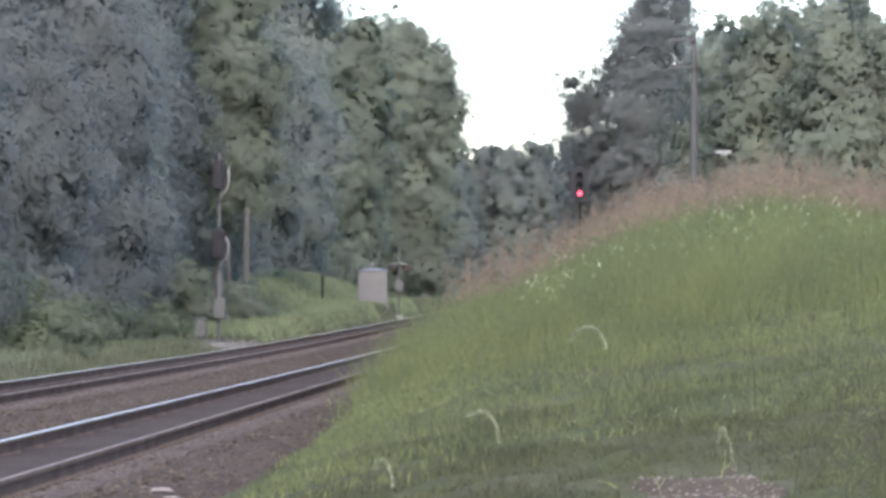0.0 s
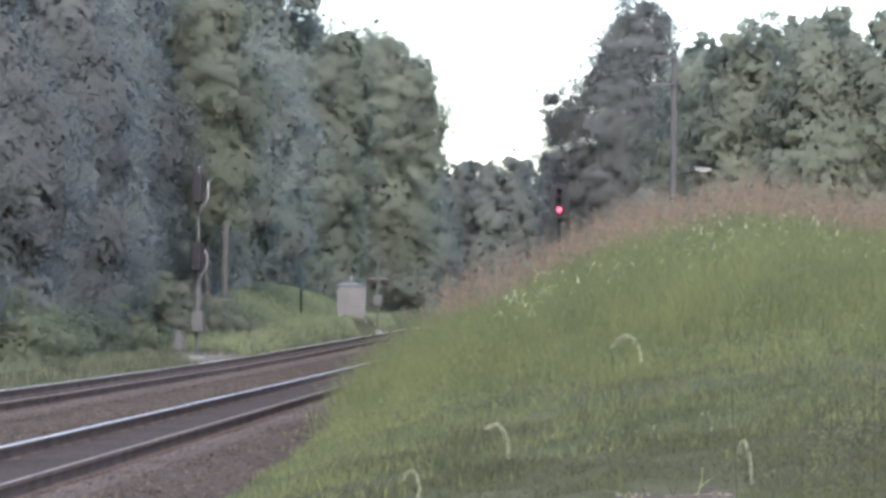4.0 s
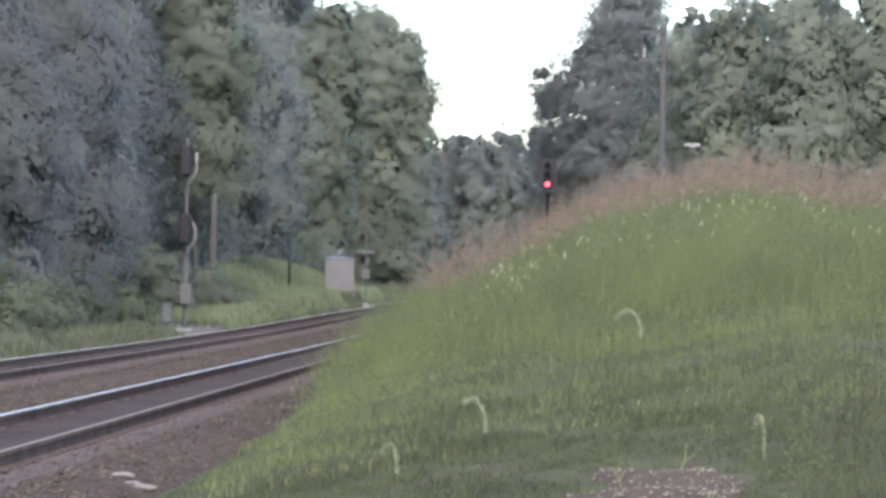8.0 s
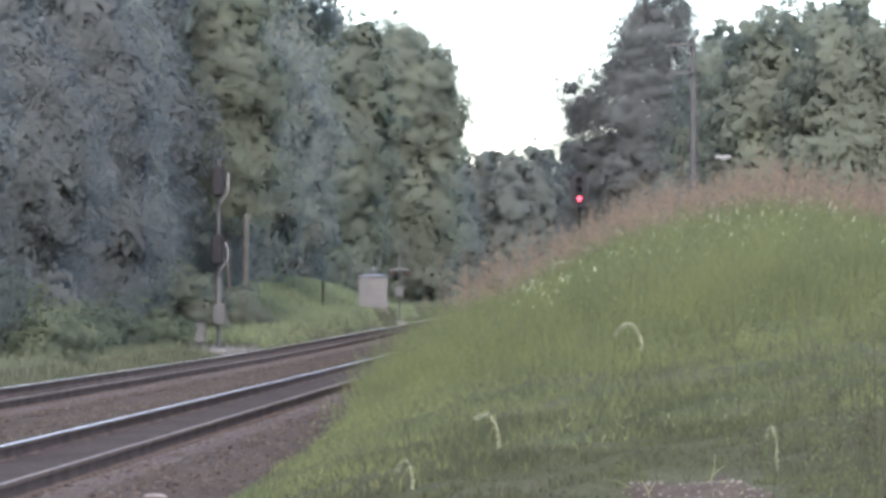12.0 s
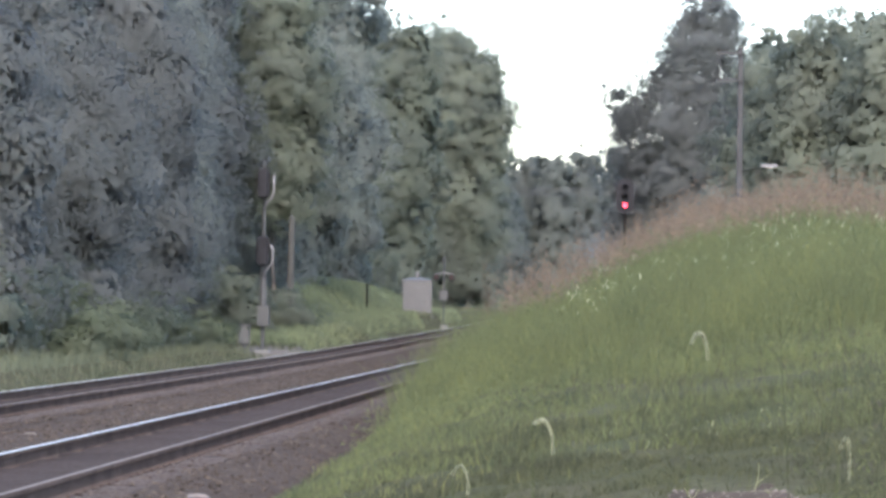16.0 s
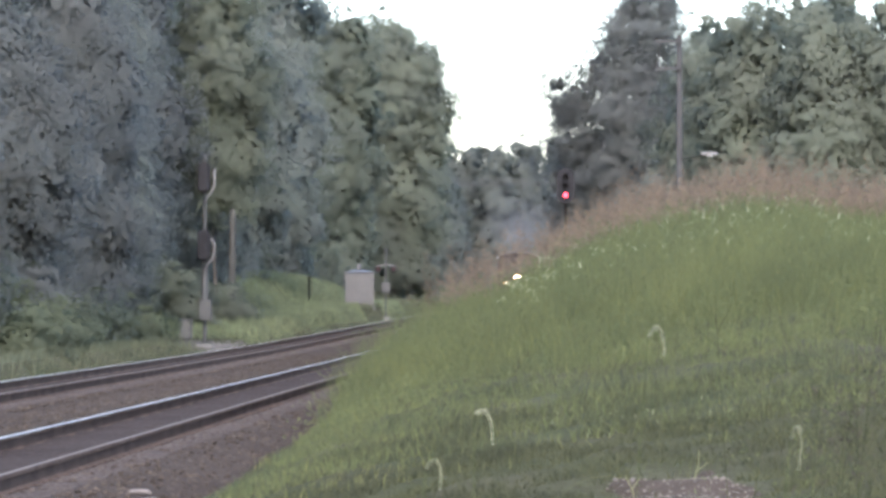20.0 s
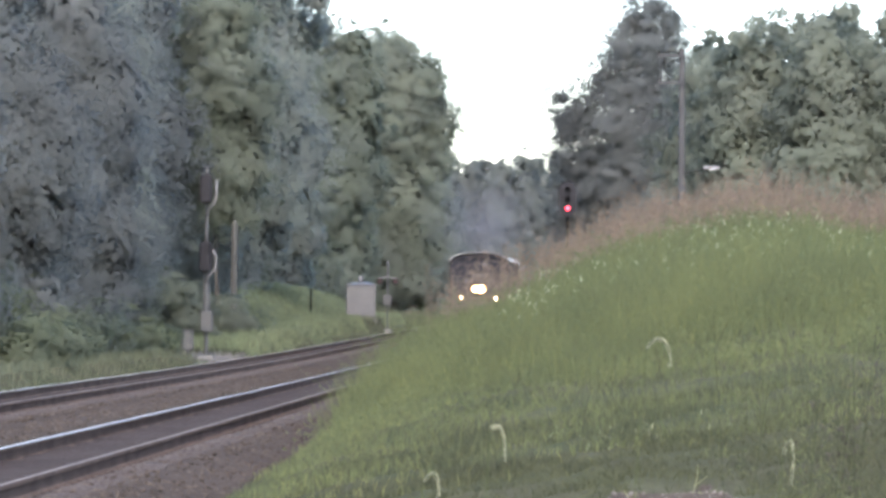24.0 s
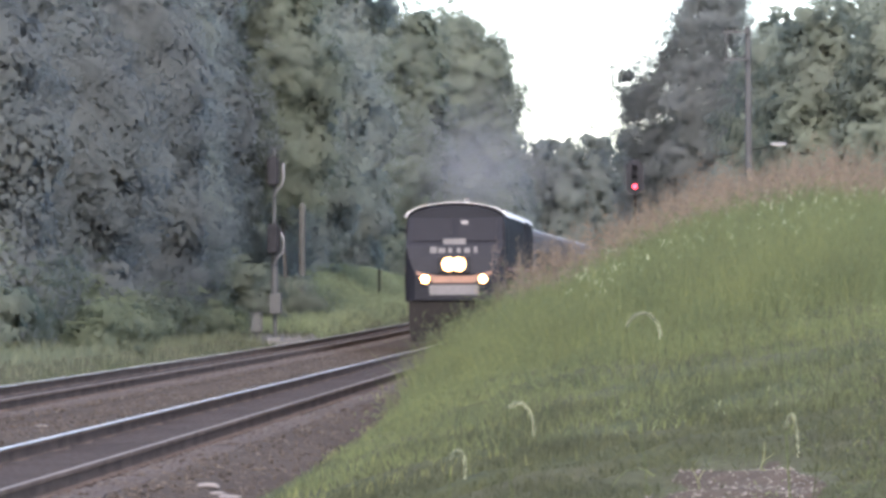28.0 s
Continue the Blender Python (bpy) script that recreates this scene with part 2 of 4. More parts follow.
def loft(rings, bm=None, caps=True):
    """A skin over rings of equal vertex counts."""
    own = bmesh.new()
    rows = [[own.verts.new(p) for p in r] for r in rings]
    for a, b in zip(rows, rows[1:]):
        for i in range(len(a)):
            j = (i + 1) % len(a)
            own.faces.new((a[i], a[j], b[j], b[i]))
    if caps:
        own.faces.new(rows[0][::-1])
        own.faces.new(rows[-1])
    bmesh.ops.recalc_face_normals(own, faces=own.faces[:])
    return merge(own, bm)


def smooth01(t):
    t = np.clip(t, 0, 1)
    return t * t * (3 - 2 * t)


# ---- the lie of the land ----
NEAR_X, FAR_X = -6.43, -11.25   # centre lines of the two tracks
CURVE_Y, CURVE_R = 366.0, 560.0
K = 1.22   # depth of one unit of the plan along the track, in metres


def line(x0, s):
    """Place and heading (degrees) on the track with centre x0, s metres along it."""
    if s <= CURVE_Y:
        return x0, s, 0.0
    r = CURVE_R - x0
    a = min((s - CURVE_Y) / r, 1.2)
    return x0 + r * (1 - math.cos(a)), CURVE_Y + r * math.sin(a), -math.degrees(a)


def grade(y):
    """Rise of the line beyond the mound."""
    u = (np.asarray(y, float) - 122.0) / 12.0
    return 0.0043 * 12.0 * np.where(u > 20, u, np.log1p(np.exp(np.minimum(u, 20))))


def bank(y):
    return np.interp(y, [0, 15, 22, 27, 35, 45, 60, 70, 88, 105], [0.25, 0.35, 0.55, 0.8, 1.3, 2.0, 2.82, 2.5, 0.5, 0.1])


def land(x, y):
    """Height of the ground."""
    x, y = np.asarray(x, float), np.asarray(y, float) / K
    base = -0.42 + grade(y * K)
    u = np.clip((x + 3.9) / 6.2, 0, 1) ** 0.57
    mound = (bank(y) * (1 - 0.042 * np.clip(x - 1.9, 0, 10)) + 0.42) * u
    left = smooth01((-13.2 - x) / 0.7) * (0.55 + 0.5 * smooth01((y - 95) / 85)) + smooth01((-15.9 - x) / 3.0) * (0.3 + 0.6 * smooth01((y - 95) / 85)) + 0.035 * np.clip(-19 - x, 0, 60)
    left = left - 0.7 * smooth01((-13.2 - x) / 0.7) * smooth01((18.2 + x) / 1.5) * np.exp(-((y - 110) / 7) ** 2)
    left = left + 0.9 * smooth01((-15.6 - x) / 3.2) * np.exp(-((y - 178) / 26) ** 2)
    return base + np.where(x > -3.9, mound, 0) + np.where(x < -13.2, left, 0)


# ---- ground ----
def grid(name, xs, ys, fz, material, parent=None):
    xx, yy = np.meshgrid(xs, ys)
    v = np.stack([xx.ravel(), yy.ravel(), fz(xx, yy).ravel()], 1)
    n, k = len(ys), len(xs)
    i = (np.arange(n - 1)[:, None] * k + np.arange(k - 1)[None, :]).ravel()
    ob = np_mesh(name, v, np.stack([i, i + 1, i + k + 1, i + k], 1), material, parent)
    ob.data.polygons.foreach_set("use_smooth", [True] * len(ob.data.polygons))
    return ob


def rough_land(x, y):
    bumps = 0.05 * np.sin(x * 2.1 + 0.7 * np.sin(y * 0.9)) * np.sin(y * 1.3 + x) + 0.03 * np.sin(x * 5.3 + y * 3.1)
    return land(x, y) + bumps * np.where((x < -14) | (x > -3.4), 1, 0)


gx = np.concatenate([[-900, -400, -150, -80, -50], np.arange(-38, -13, 1.0), np.arange(-13, 10, 0.4), np.arange(10, 40, 2.5), [60, 120, 300, 900]])
gy = np.concatenate([[-60, -20, -5], np.arange(0, 110, 0.8), np.arange(110, 320, 3.5), [340, 380, 450, 600, 1200, 2500]]) * K
ground = tagged(grid("ground", gx, gy, rough_land, SOIL), "trodden soil and grass running to the woods", "ground", kind="structure")


def bed(x, y):
    """Ballast: a flat top under both tracks and shoulders that slope to the ground."""
    d = np.maximum(np.abs(x - (NEAR_X + FAR_X) / 2) - 3.95, 0)
    return grade(y) - 0.195 - 0.28 * np.clip(d / 1.15, 0, 1) ** 1.2 - 0.06 * np.where((x < -8) & (x > -9.6), 1, 0) + 0.012 * np.sin(x * 9 + y * 3) * np.sin(y * 7)


ballast = tagged(grid("ballast", np.arange(-14.2, -3.3, 0.22), np.concatenate([np.arange(10, 135, 0.6), np.arange(135, 372, 4)]), bed, BALLAST),
                 "grey-brown crushed stone ballast under two tracks", "ballast", kind="structure")


def stones(name, n, x0, x1, y0, y1, height, lo, hi, seed, material):
    """Loose broken stones, each a squashed octahedron."""
    g = np.random.default_rng(seed)
    x = g.uniform(x0, x1, n)
    y = (y0 + (y1 - y0) * g.random(n) ** 1.5) * K
    if name == "ballast_stones":
        off = (np.abs(x - NEAR_X) > 0.8) & (np.abs(x - FAR_X) > 0.8)
        x, y = x[off], y[off]
        n = len(x)
    r = g.uniform(lo, hi, n)
    o = np.array([[1, 0, 0], [-1, 0, 0], [0, 1, 0], [0, -1, 0], [0, 0, 1], [0, 0, -1]], float)
    v = o[None] * g.uniform(0.6, 1.25, (n, 6, 1)) * r[:, None, None] * np.array([1, 1, 0.7])
    a = g.uniform(0, 6.28, n)
    c, s = np.cos(a)[:, None], np.sin(a)[:, None]
    v = np.stack([v[..., 0] * c - v[..., 1] * s, v[..., 0] * s + v[..., 1] * c, v[..., 2]], -1)
    v += np.stack([x, y, height(x, y) + r * 0.05], -1)[:, None]
    f = np.array([[0, 2, 4], [2, 1, 4], [1, 3, 4], [3, 0, 4], [2, 0, 5], [1, 2, 5], [3, 1, 5], [0, 3, 5]])
    return np_mesh(name, v.reshape(-1, 3), (np.arange(n)[:, None, None] * 6 + f[None]).reshape(-1, 3), material)


for cx in (NEAR_X, FAR_X):
    fouled = grid("oily_ballast", np.linspace(cx - 0.72, cx + 0.72, 7), np.concatenate([np.arange(10, 135, 0.9), np.arange(135, 372, 4)]), lambda x, y: bed(x, y) + 0.03, FOULED)
    tagged(fouled, "dark oil-stained ballast between the rails", "ballast", kind="structure")
tagged(stones("ballast_stones", 29000, -13.6, -3.6, 24, 100, bed, 0.018, 0.042, 3, STONE),
       "loose broken grey and pinkish track stones", "ballast stones", kind="stuff")


# ---- tracks ----
RAIL_FOOT = [(-0.076, -0.186), (0.076, -0.186), (0.076, -0.172), (0.012, -0.155), (0.009, -0.052), (0.036, -0.044), (0.03, -0.005),
             (-0.03, -0.005), (-0.036, -0.044), (-0.009, -0.052), (-0.012, -0.155), (-0.076, -0.172)]


def track(name, x0, label):
    t = empty(name, pose(x0, 0, 0), label, "railway track", "railway tracks")
    stations = [10 + 10 * i for i in range(36)] + [370 + 15 * i for i in range(30)]
    for side in (-0.753, 0.753):
        for kind, outline, material in (("rail", RAIL_FOOT, RAIL_SIDE), ("rail_head", [(-0.023, -0.006), (0.023, -0.006), (0.02, 0.0), (-0.02, 0.0)], RAIL_TOP)):
            rings = []
            for s in stations:
                px, py, h = line(x0, s)
                rings.append([(pose(px - x0, py, float(grade(s)), 0, 0, h) @ Vector((side + x, 0, z))) for x, z in outline])
            if kind == "rail_head" and side > 0:
                material = RAIL_DULL
            part(kind, loft(rings), material, t, "worn running surface" if kind == "rail_head" else "rusty steel rail")
    bm = box((2.59, 0.23, 0.17), bevel=0.012)
    mesh = bpy.data.meshes.new("tie")
    bm.to_mesh(mesh)
    bm.free()
    mesh.materials.append(TIE)
    plate_bm = box((0.2, 0.34, 0.016))
    plate = bpy.data.meshes.new("tie_plate")
    plate_bm.to_mesh(plate)
    plate_bm.free()
    plate.materials.append(RAIL_SIDE)
    g = random.Random(int(-x0))
    rest_v, rest_f = [], []
    for i in range(630):
        s = 29 + 0.53 * i
        if i < 290:
            tie = new("tie", mesh)
            tie.parent = t
            tie.matrix_basis = pose(g.uniform(-0.04, 0.04), s + g.uniform(-0.03, 0.03), float(grade(s)) - 0.262 + g.uniform(-0.012, 0.004), 0, 0, g.uniform(-1, 1))
            if i < 70:
                for side in (-0.753, 0.753):
                    tp = new("tie_plate", plate)
                    tp.parent = t
                    tp.matrix_basis = pose(side, s, float(grade(s)) - 0.176)
        else:
            k = len(rest_v)
            for x in (-1.29, 1.29):
                for y in (-0.11, 0.11):
                    for z in (-0.37, -0.18):
                        rest_v.append((x, s + y, z + float(grade(s))))
            rest_f += [(k + 1, k + 3, k + 7, k + 5), (k, k + 1, k + 5, k + 4), (k, k + 2, k + 3, k + 1), (k + 4, k + 5, k + 7, k + 6), (k + 2, k + 6, k + 7, k + 3)]
    far = np_mesh("far_ties", np.array(rest_v), np.array(rest_f), TIE, t)
    far["kind"] = "stuff"
    return t


track("near_railway_track", NEAR_X, "running track with dark timber ties and shiny rail tops")
track("far_railway_track", FAR_X, "second parallel track with rusty rails on dark ties")


# ---- plants ----
def blades(name, x, y, z, height, width, material, seed, lean=0.35, segs=3, parent=None, droop=1.0):
    """Grass blades: tapering bent strips with their feet at x, y, z."""
    g = np.random.default_rng(seed)
    n = len(x)
    a, tw = g.uniform(0, 2 * np.pi, n), g.uniform(0, 2 * np.pi, n)
    bend = lean * g.uniform(0.2, 1.3, n) * height
    v = np.zeros((n, segs * 2 + 1, 3))
    for i in range(segs + 1):
        t = i / segs
        out = bend * t ** 2
        px, py = x + np.cos(a) * out, y + np.sin(a) * out
        pz = z + height * (t - 0.22 * droop * lean * t ** 3)
        w = width * (1 - t) ** 0.6 * 0.5
        if i < segs:
            v[:, 2 * i] = np.stack([px - np.cos(tw) * w, py - np.sin(tw) * w, pz], 1)
            v[:, 2 * i + 1] = np.stack([px + np.cos(tw) * w, py + np.sin(tw) * w, pz], 1)
        else:
            v[:, 2 * i] = np.stack([px, py, pz], 1)
    f = []
    for i in range(segs - 1):
        f += [[2 * i, 2 * i + 1, 2 * i + 3], [2 * i, 2 * i + 3, 2 * i + 2]]
    f.append([2 * segs - 2, 2 * segs - 1, 2 * segs])
    f = np.array(f)
    return np_mesh(name, v.reshape(-1, 3), (np.arange(n)[:, None, None] * (2 * segs + 1) + f[None]).reshape(-1, 3), material, parent)


def patchy(x, y, k=1.0):
    return 0.5 + 0.25 * np.sin(x * 1.7 * k + 1.3 * np.sin(y * 0.6 * k)) + 0.25 * np.sin(y * 0.9 * k + 2.1 * np.sin(x * 0.8 * k))


def tall(x, y):
    """Height of the tall grass on the mound."""
    y = y / K
    near = smooth01((y - 33 - 5 * smooth01((-0.2 - x) / 2.4)) / 9)
    side = smooth01((-1.6 - x) / 1.6) * smooth01((y - 41) / 11)
    dip = 1 - 0.36 * np.exp(-((x + 1.75) / 0.75) ** 2) * smooth01((y - 38) / 8)
    clumpy = 0.82 + 0.36 * patchy(x, y * K, 1.5)
    return 0.15 + 0.98 * clumpy * np.maximum(near, 0.88 * side) * smooth01((x + 5.2) / 0.9) * dip


def edge(y):
    """Where the grass begins beside the ballast."""
    return -3.4 - 0.035 * np.clip(y / K - 32, -10, 20) + 0.16 * np.sin(y * 0.9) + 0.1 * np.sin(y * 2.3)


def sow(n, x0, x1, y0, y1, seed):
    g = np.random.default_rng(seed)
    return g.uniform(x0, x1, n), g.uniform(y0 * K, y1 * K, n), g


x, y, g = sow(150000, -5.2, 9.5, 26, 66, 11)
keep = (g.random(len(x)) < 0.35 + 0.65 * patchy(x, y)) & (x > edge(y))
x, y = x[keep], y[keep]
hgt = tall(x, y) * g.uniform(0.55, 1.2, len(x))
tagged(blades("tall_grass", x, y, land(x, y), hgt, 0.005 + 0.009 * g.random(len(x)), GRASS, 12, 0.5, 2), "dense tall green grass covering the mound", "tall grass", kind="stuff")
x, y, g = sow(40000, -5.2, 8.5, 24, 64, 21)
keep = (g.random(len(x)) < smooth01((-0.4 - x) / 2.5) * 0.9 + 0.03 + 0.15 * smooth01((y / K - 31) / 6)) & (x > edge(y))
x, y = x[keep], y[keep]
hgt = tall(x, y) * g.uniform(0.5, 1.05, len(x))
tagged(blades("yellow_green_grass", x, y, land(x, y), hgt, 0.006 + 0.01 * g.random(len(x)), GRASS_YELLOW, 22, 0.55, 2), "yellow-green grass along the ballast edge, sunlight put into its colour", "tall grass", kind="stuff")
for count, x0, x1, y0, y1, seed in ((64000, -3.9, 6.5, 13, 44, 31), (50000, -2.6, 2.7, 18, 31, 35)):
    x, y, g = sow(count, x0, x1, y0, y1, seed)
    keep = (x > edge(y) - 0.1 - 0.6 * g.random(len(x)) ** 2) & (g.random(len(x)) < (0.5 + 0.5 * patchy(x, y, 1.9)) * (1 - 0.9 * ((np.hypot((x - 0.5) / 0.62, (y / K - 20.6) / 2.6) + 0.18 * np.sin(5 * x + 3 * y) < 1))))
    x, y = x[keep], y[keep]
    tagged(blades("short_grass", x, y, land(x, y), g.uniform(0.04, 0.15, len(x)) * (0.4 + 0.9 * patchy(x, y, 2.6)), 0.005 + 0.007 * g.random(len(x)), GRASS_SHORT, 32, 1.1, 2), "short trodden weeds and grass at the mound's foot", "short grass", kind="stuff")


def plumes(name, n, seed):
    """Open reddish seed heads on thin stems above the tall grass."""
    g = np.random.default_rng(seed)
    x, y = g.uniform(-3.1, 9.0, n), g.uniform(50 * K, 66 * K, n)
    keep = g.random(n) < 0.42 + 0.33 * smooth01((x + 2.0) / 3.2)
    x, y = x[keep], y[keep]
    n = len(x)
    base = land(x, y) + tall(x, y) * 0.8
    top = (0.22 + 0.9 * g.random(n) ** 1.3) * (0.55 + 0.45 * patchy(x, y, 1.6)) * (1.3 - 0.3 * smooth01((x + 1.8) / 1.6))
    k = 16
    v = np.zeros((n, (k + 1) * 3, 3))
    lean = g.uniform(-0.12, 0.12, (n, 2))
    root = np.stack([x, y, base], 1)
    tip = root + np.concatenate([lean, top[:, None]], 1)
    w = 0.003
    v[:, 0], v[:, 1], v[:, 2] = root - [w, 0, 0], root + [w, 0, 0], tip
    for j in range(k):
        t = g.uniform(0.35, 1.0, (n, 1))
        p = root + (tip - root) * t
        a = g.uniform(0, 6.28, n)
        reach = (0.16 * (1.15 - t[:, 0]) + 0.02) * g.uniform(0.5, 1.2, n)
        d = np.stack([np.cos(a) * reach, np.sin(a) * reach, reach * g.uniform(0.1, 0.9, n)], 1)
        side = np.stack([-np.sin(a), np.cos(a), np.zeros(n)], 1) * 0.0038
        e = p + d
        v[:, 3 + 3 * j], v[:, 4 + 3 * j], v[:, 5 + 3 * j] = p, e + side, e - side + [0, 0, 0.012]
    f = np.arange(n * (k + 1) * 3).reshape(-1, 3)
    return np_mesh(name, v.reshape(-1, 3), f, PLUME)


tagged(plumes("seed_plumes", 4300, 41), "reddish open seed plumes rising over the mound's crest", "seed plumes", kind="stuff")

g = np.random.default_rng(81)
cx, cy = g.uniform(-3.5, 8.0, 1900), g.uniform(33 * K, 60 * K, 1900)
cz = land(cx, cy) + tall(cx, cy) * g.uniform(0.35, 0.95, 1900)
n = 1900 * 26
p = np.repeat(np.stack([cx, cy, cz], 1), 26, 0) + g.normal(size=(n, 3)) * np.array([0.12, 0.12, 0.14])
d = g.normal(size=(n, 3))
d /= np.linalg.norm(d, axis=1)[:, None]
e = np.cross(d, g.normal(size=(n, 3)))
e /= np.linalg.norm(e, axis=1)[:, None]
s = g.uniform(0.016, 0.038, (n, 1))
v = np.stack([p - d * s, p + e * s * 0.3, p + d * s, p - e * s * 0.3], 1)
weeds = np_mesh("weed_leaves", v.reshape(-1, 3), np.arange(n * 4).reshape(-1, 4), WEED_LEAF)
tagged(weeds, "leafy green weeds mixed into the tall grass", "weeds", kind="stuff")

# bent leaves near the crest, with glints of light put into their pale colour
x, y, g = sow(560, -1.6, 7.0, 42, 58, 51)
tagged(blades("glint_leaves", x, y, land(x, y) + tall(x, y) * g.uniform(0.55, 0.95, len(x)), g.uniform(0.05, 0.13, len(x)), 0.01 + 0.01 * g.random(len(x)), GLINT_LEAF, 52, 1.4),
       "bent leaves among the grass, coloured pale as glints", "grass leaves", kind="stuff")

x, y, g = sow(46, -0.5, 1.4, 25.2, 28.2, 55)
tagged(blades("flattened_grass", x, y, land(x, y) + 0.1, g.uniform(0.04, 0.1, len(x)), 0.007 + 0.004 * g.random(len(x)), DRY, 56, 2.4),
       "flattened dry grass on the trodden ground", "grass leaves", kind="stuff")

# left verge
x, y, g = sow(52000, -20, -13.0, 58, 290, 61)
keep = (g.random(len(x)) < 0.6 + 0.4 * patchy(x, y, 0.5)) & ~((np.abs(x + 15.2) < 1.5) & (np.abs(y - 111.5 * K) < 4))
x, y = x[keep], y[keep]
tagged(blades("verge_grass", x, y, land(x, y), g.uniform(0.12, 0.36, len(x)), 0.026 + 0.024 * g.random(len(x)), GRASS_FAR, 62, 0.5, 2), "rough green verge grass beside the far track", "verge grass", kind="stuff")


x, y, g = sow(36000, -20.5, -13.2, 117, 205, 65)
keep = (np.abs(x + 14.6) > 1.5) | (np.abs(y / K - 180) > 7)
x, y = x[keep], y[keep]
tagged(blades("bank_grass", x, y, land(x, y), g.uniform(0.2, 0.5, len(x)) * (0.6 + 0.6 * patchy(x, y, 0.4)), 0.028 + 0.022 * g.random(len(x)), GRASS_BANK, 66, 0.5, 2), "yellow-green bank grass with sunlight put into its colour", "bank grass", kind="stuff")


def crown_mesh(name, lobes, clumps, per, size, material, parent, seed, spread=0.42):
    """Leaves over the lobes (x, y, z, rx, ry, rz): a close inner canopy of broad sprays, and many small clumps outside it."""
    g = np.random.default_rng(seed)
    lobes = np.array(lobes, float)

    def buried(q, limit):
        """Points that lie deep inside one of the lobes."""
        inside = np.zeros(len(q), bool)
        for l in lobes:
            inside |= (((q - l[:3]) / l[3:]) ** 2).sum(1) < limit * limit
        return inside

    def scatter(n):
        area = lobes[:, 3] * lobes[:, 5]
        which = g.choice(len(lobes), n, p=area / area.sum())
        d = g.normal(size=(n, 3))
        d /= np.linalg.norm(d, axis=1)[:, None]
        return which, d

    # inner canopy
    broad = 0.12 + 2.0 * size
    n = int(4 * 2.2 * (lobes[:, 3] * lobes[:, 5]).sum() / broad ** 2)
    which, d = scatter(n)
    q = lobes[which, :3] + d * lobes[which, 3:] * g.uniform(0.5, 0.74, (n, 1))
    keep = ~buried(q, 0.48) & (q[:, 2] > 0.1)
    q, d = q[keep], d[keep]
    # outer clumps
    which, dc = scatter(clumps)
    c = lobes[which, :3] + dc * (lobes[which, 3:] * g.uniform(0.82, 1.02, (clumps, 1)) + g.exponential(0.25, (clumps, 1)))
    # some clumps stand out on sprigs, which breaks the outline
    sprig = g.random(clumps) < 0.35
    c += dc * (sprig * g.uniform(0.15, 1.0, clumps))[:, None] * min(1.0, 6 * size)
    keep = ~buried(c, 0.75) & ((dc[:, 1] < 0.35) | (g.random(clumps) < 0.4))
    c, dc, sprig = c[keep], dc[keep], sprig[keep]
    n = len(c) * per
    off = g.normal(size=(n, 3)) * spread * np.array([1, 1, 0.8]) * np.repeat(g.uniform(0.5, 1.4, len(c)) * np.where(sprig, 0.55, 1.0), per)[:, None]
    dd = np.repeat(dc, per, 0)
    p = np.repeat(c, per, 0) + off - 0.4 * dd * (off * dd).sum(1)[:, None]
    keep = p[:, 2] > -0.2
    p, dd = p[keep], dd[keep]
    s = np.concatenate([broad * g.uniform(0.7, 1.3, len(q)), size * g.uniform(0.6, 1.3, len(p))])[:, None]
    p, dd = np.concatenate([q, p]), np.concatenate([d, dd])
    out = p * np.array([1, 1, 0])
    out /= np.linalg.norm(out, axis=1)[:, None] + 0.3
    face = 0.5 * out + 0.5 * dd + np.array([0, 0, 0.3]) + 0.22 * g.normal(size=p.shape)
    a = np.cross(face, g.normal(size=p.shape))
    a /= np.linalg.norm(a, axis=1)[:, None]
    b = np.cross(face, a)
    b /= np.linalg.norm(b, axis=1)[:, None]
    v = np.stack([p - a * s, p + a * s * 0.6 - b * s * 0.62, p + a * s * 0.6 + b * s * 0.62], 1)
    ob = np_mesh(name, v.reshape(-1, 3), np.arange(len(p) * 3).reshape(-1, 3), material, parent)
    # soft shading over each crown: the leaves share its rounded normals
    soft_n = 0.8 * out + 0.18 * dd + np.array([0, 0, 0.38])
    soft_n /= np.linalg.norm(soft_n, axis=1)[:, None]
    at = ob.data.attributes.new("custom_normal", "FLOAT_VECTOR", "POINT")
    at.data.foreach_set("vector", np.repeat(soft_n, 3, 0).astype(np.float32).ravel())
    return ob


def tree(name, at, lobes, material, seed, label, clumps=300, per=45, size=0.17, trunk=0.22, group="trees of the wood", spread=0.42):
    x0, y0 = at[0], at[1] * K
    z0 = float(land(x0, y0))
    t = empty(name, pose(x0, y0, z0 - 0.05), label, "tree", group)
    g = random.Random(seed)
    top = max(l[2] for l in lobes)
    rings = []
    bend = (g.uniform(-0.3, 0.3), g.uniform(-0.3, 0.3))
    for i in range(7):
        f = i / 6
        r = trunk * (1.25 - f) * (1.35 if i == 0 else 1)
        rings.append([(bend[0] * math.sin(f * 3) + r * math.cos(k * math.tau / 9), bend[1] * math.sin(f * 2.5) + r * math.sin(k * math.tau / 9), f * top * 0.92) for k in range(9)])
    part("trunk", loft(rings), BARK, t, smooth=True)
    for l in lobes[::3][:12]:
        z = max(min(l[2] * 0.62, top * 0.7), 0.8)
        part("limb", rod((0, 0, z), (l[0] * 0.85, l[1] * 0.85, l[2]), trunk * 0.42, trunk * 0.1, 7), BARK, t)
    crown_mesh("crown", lobes, clumps, per, size, material, t, seed, spread)
    return t


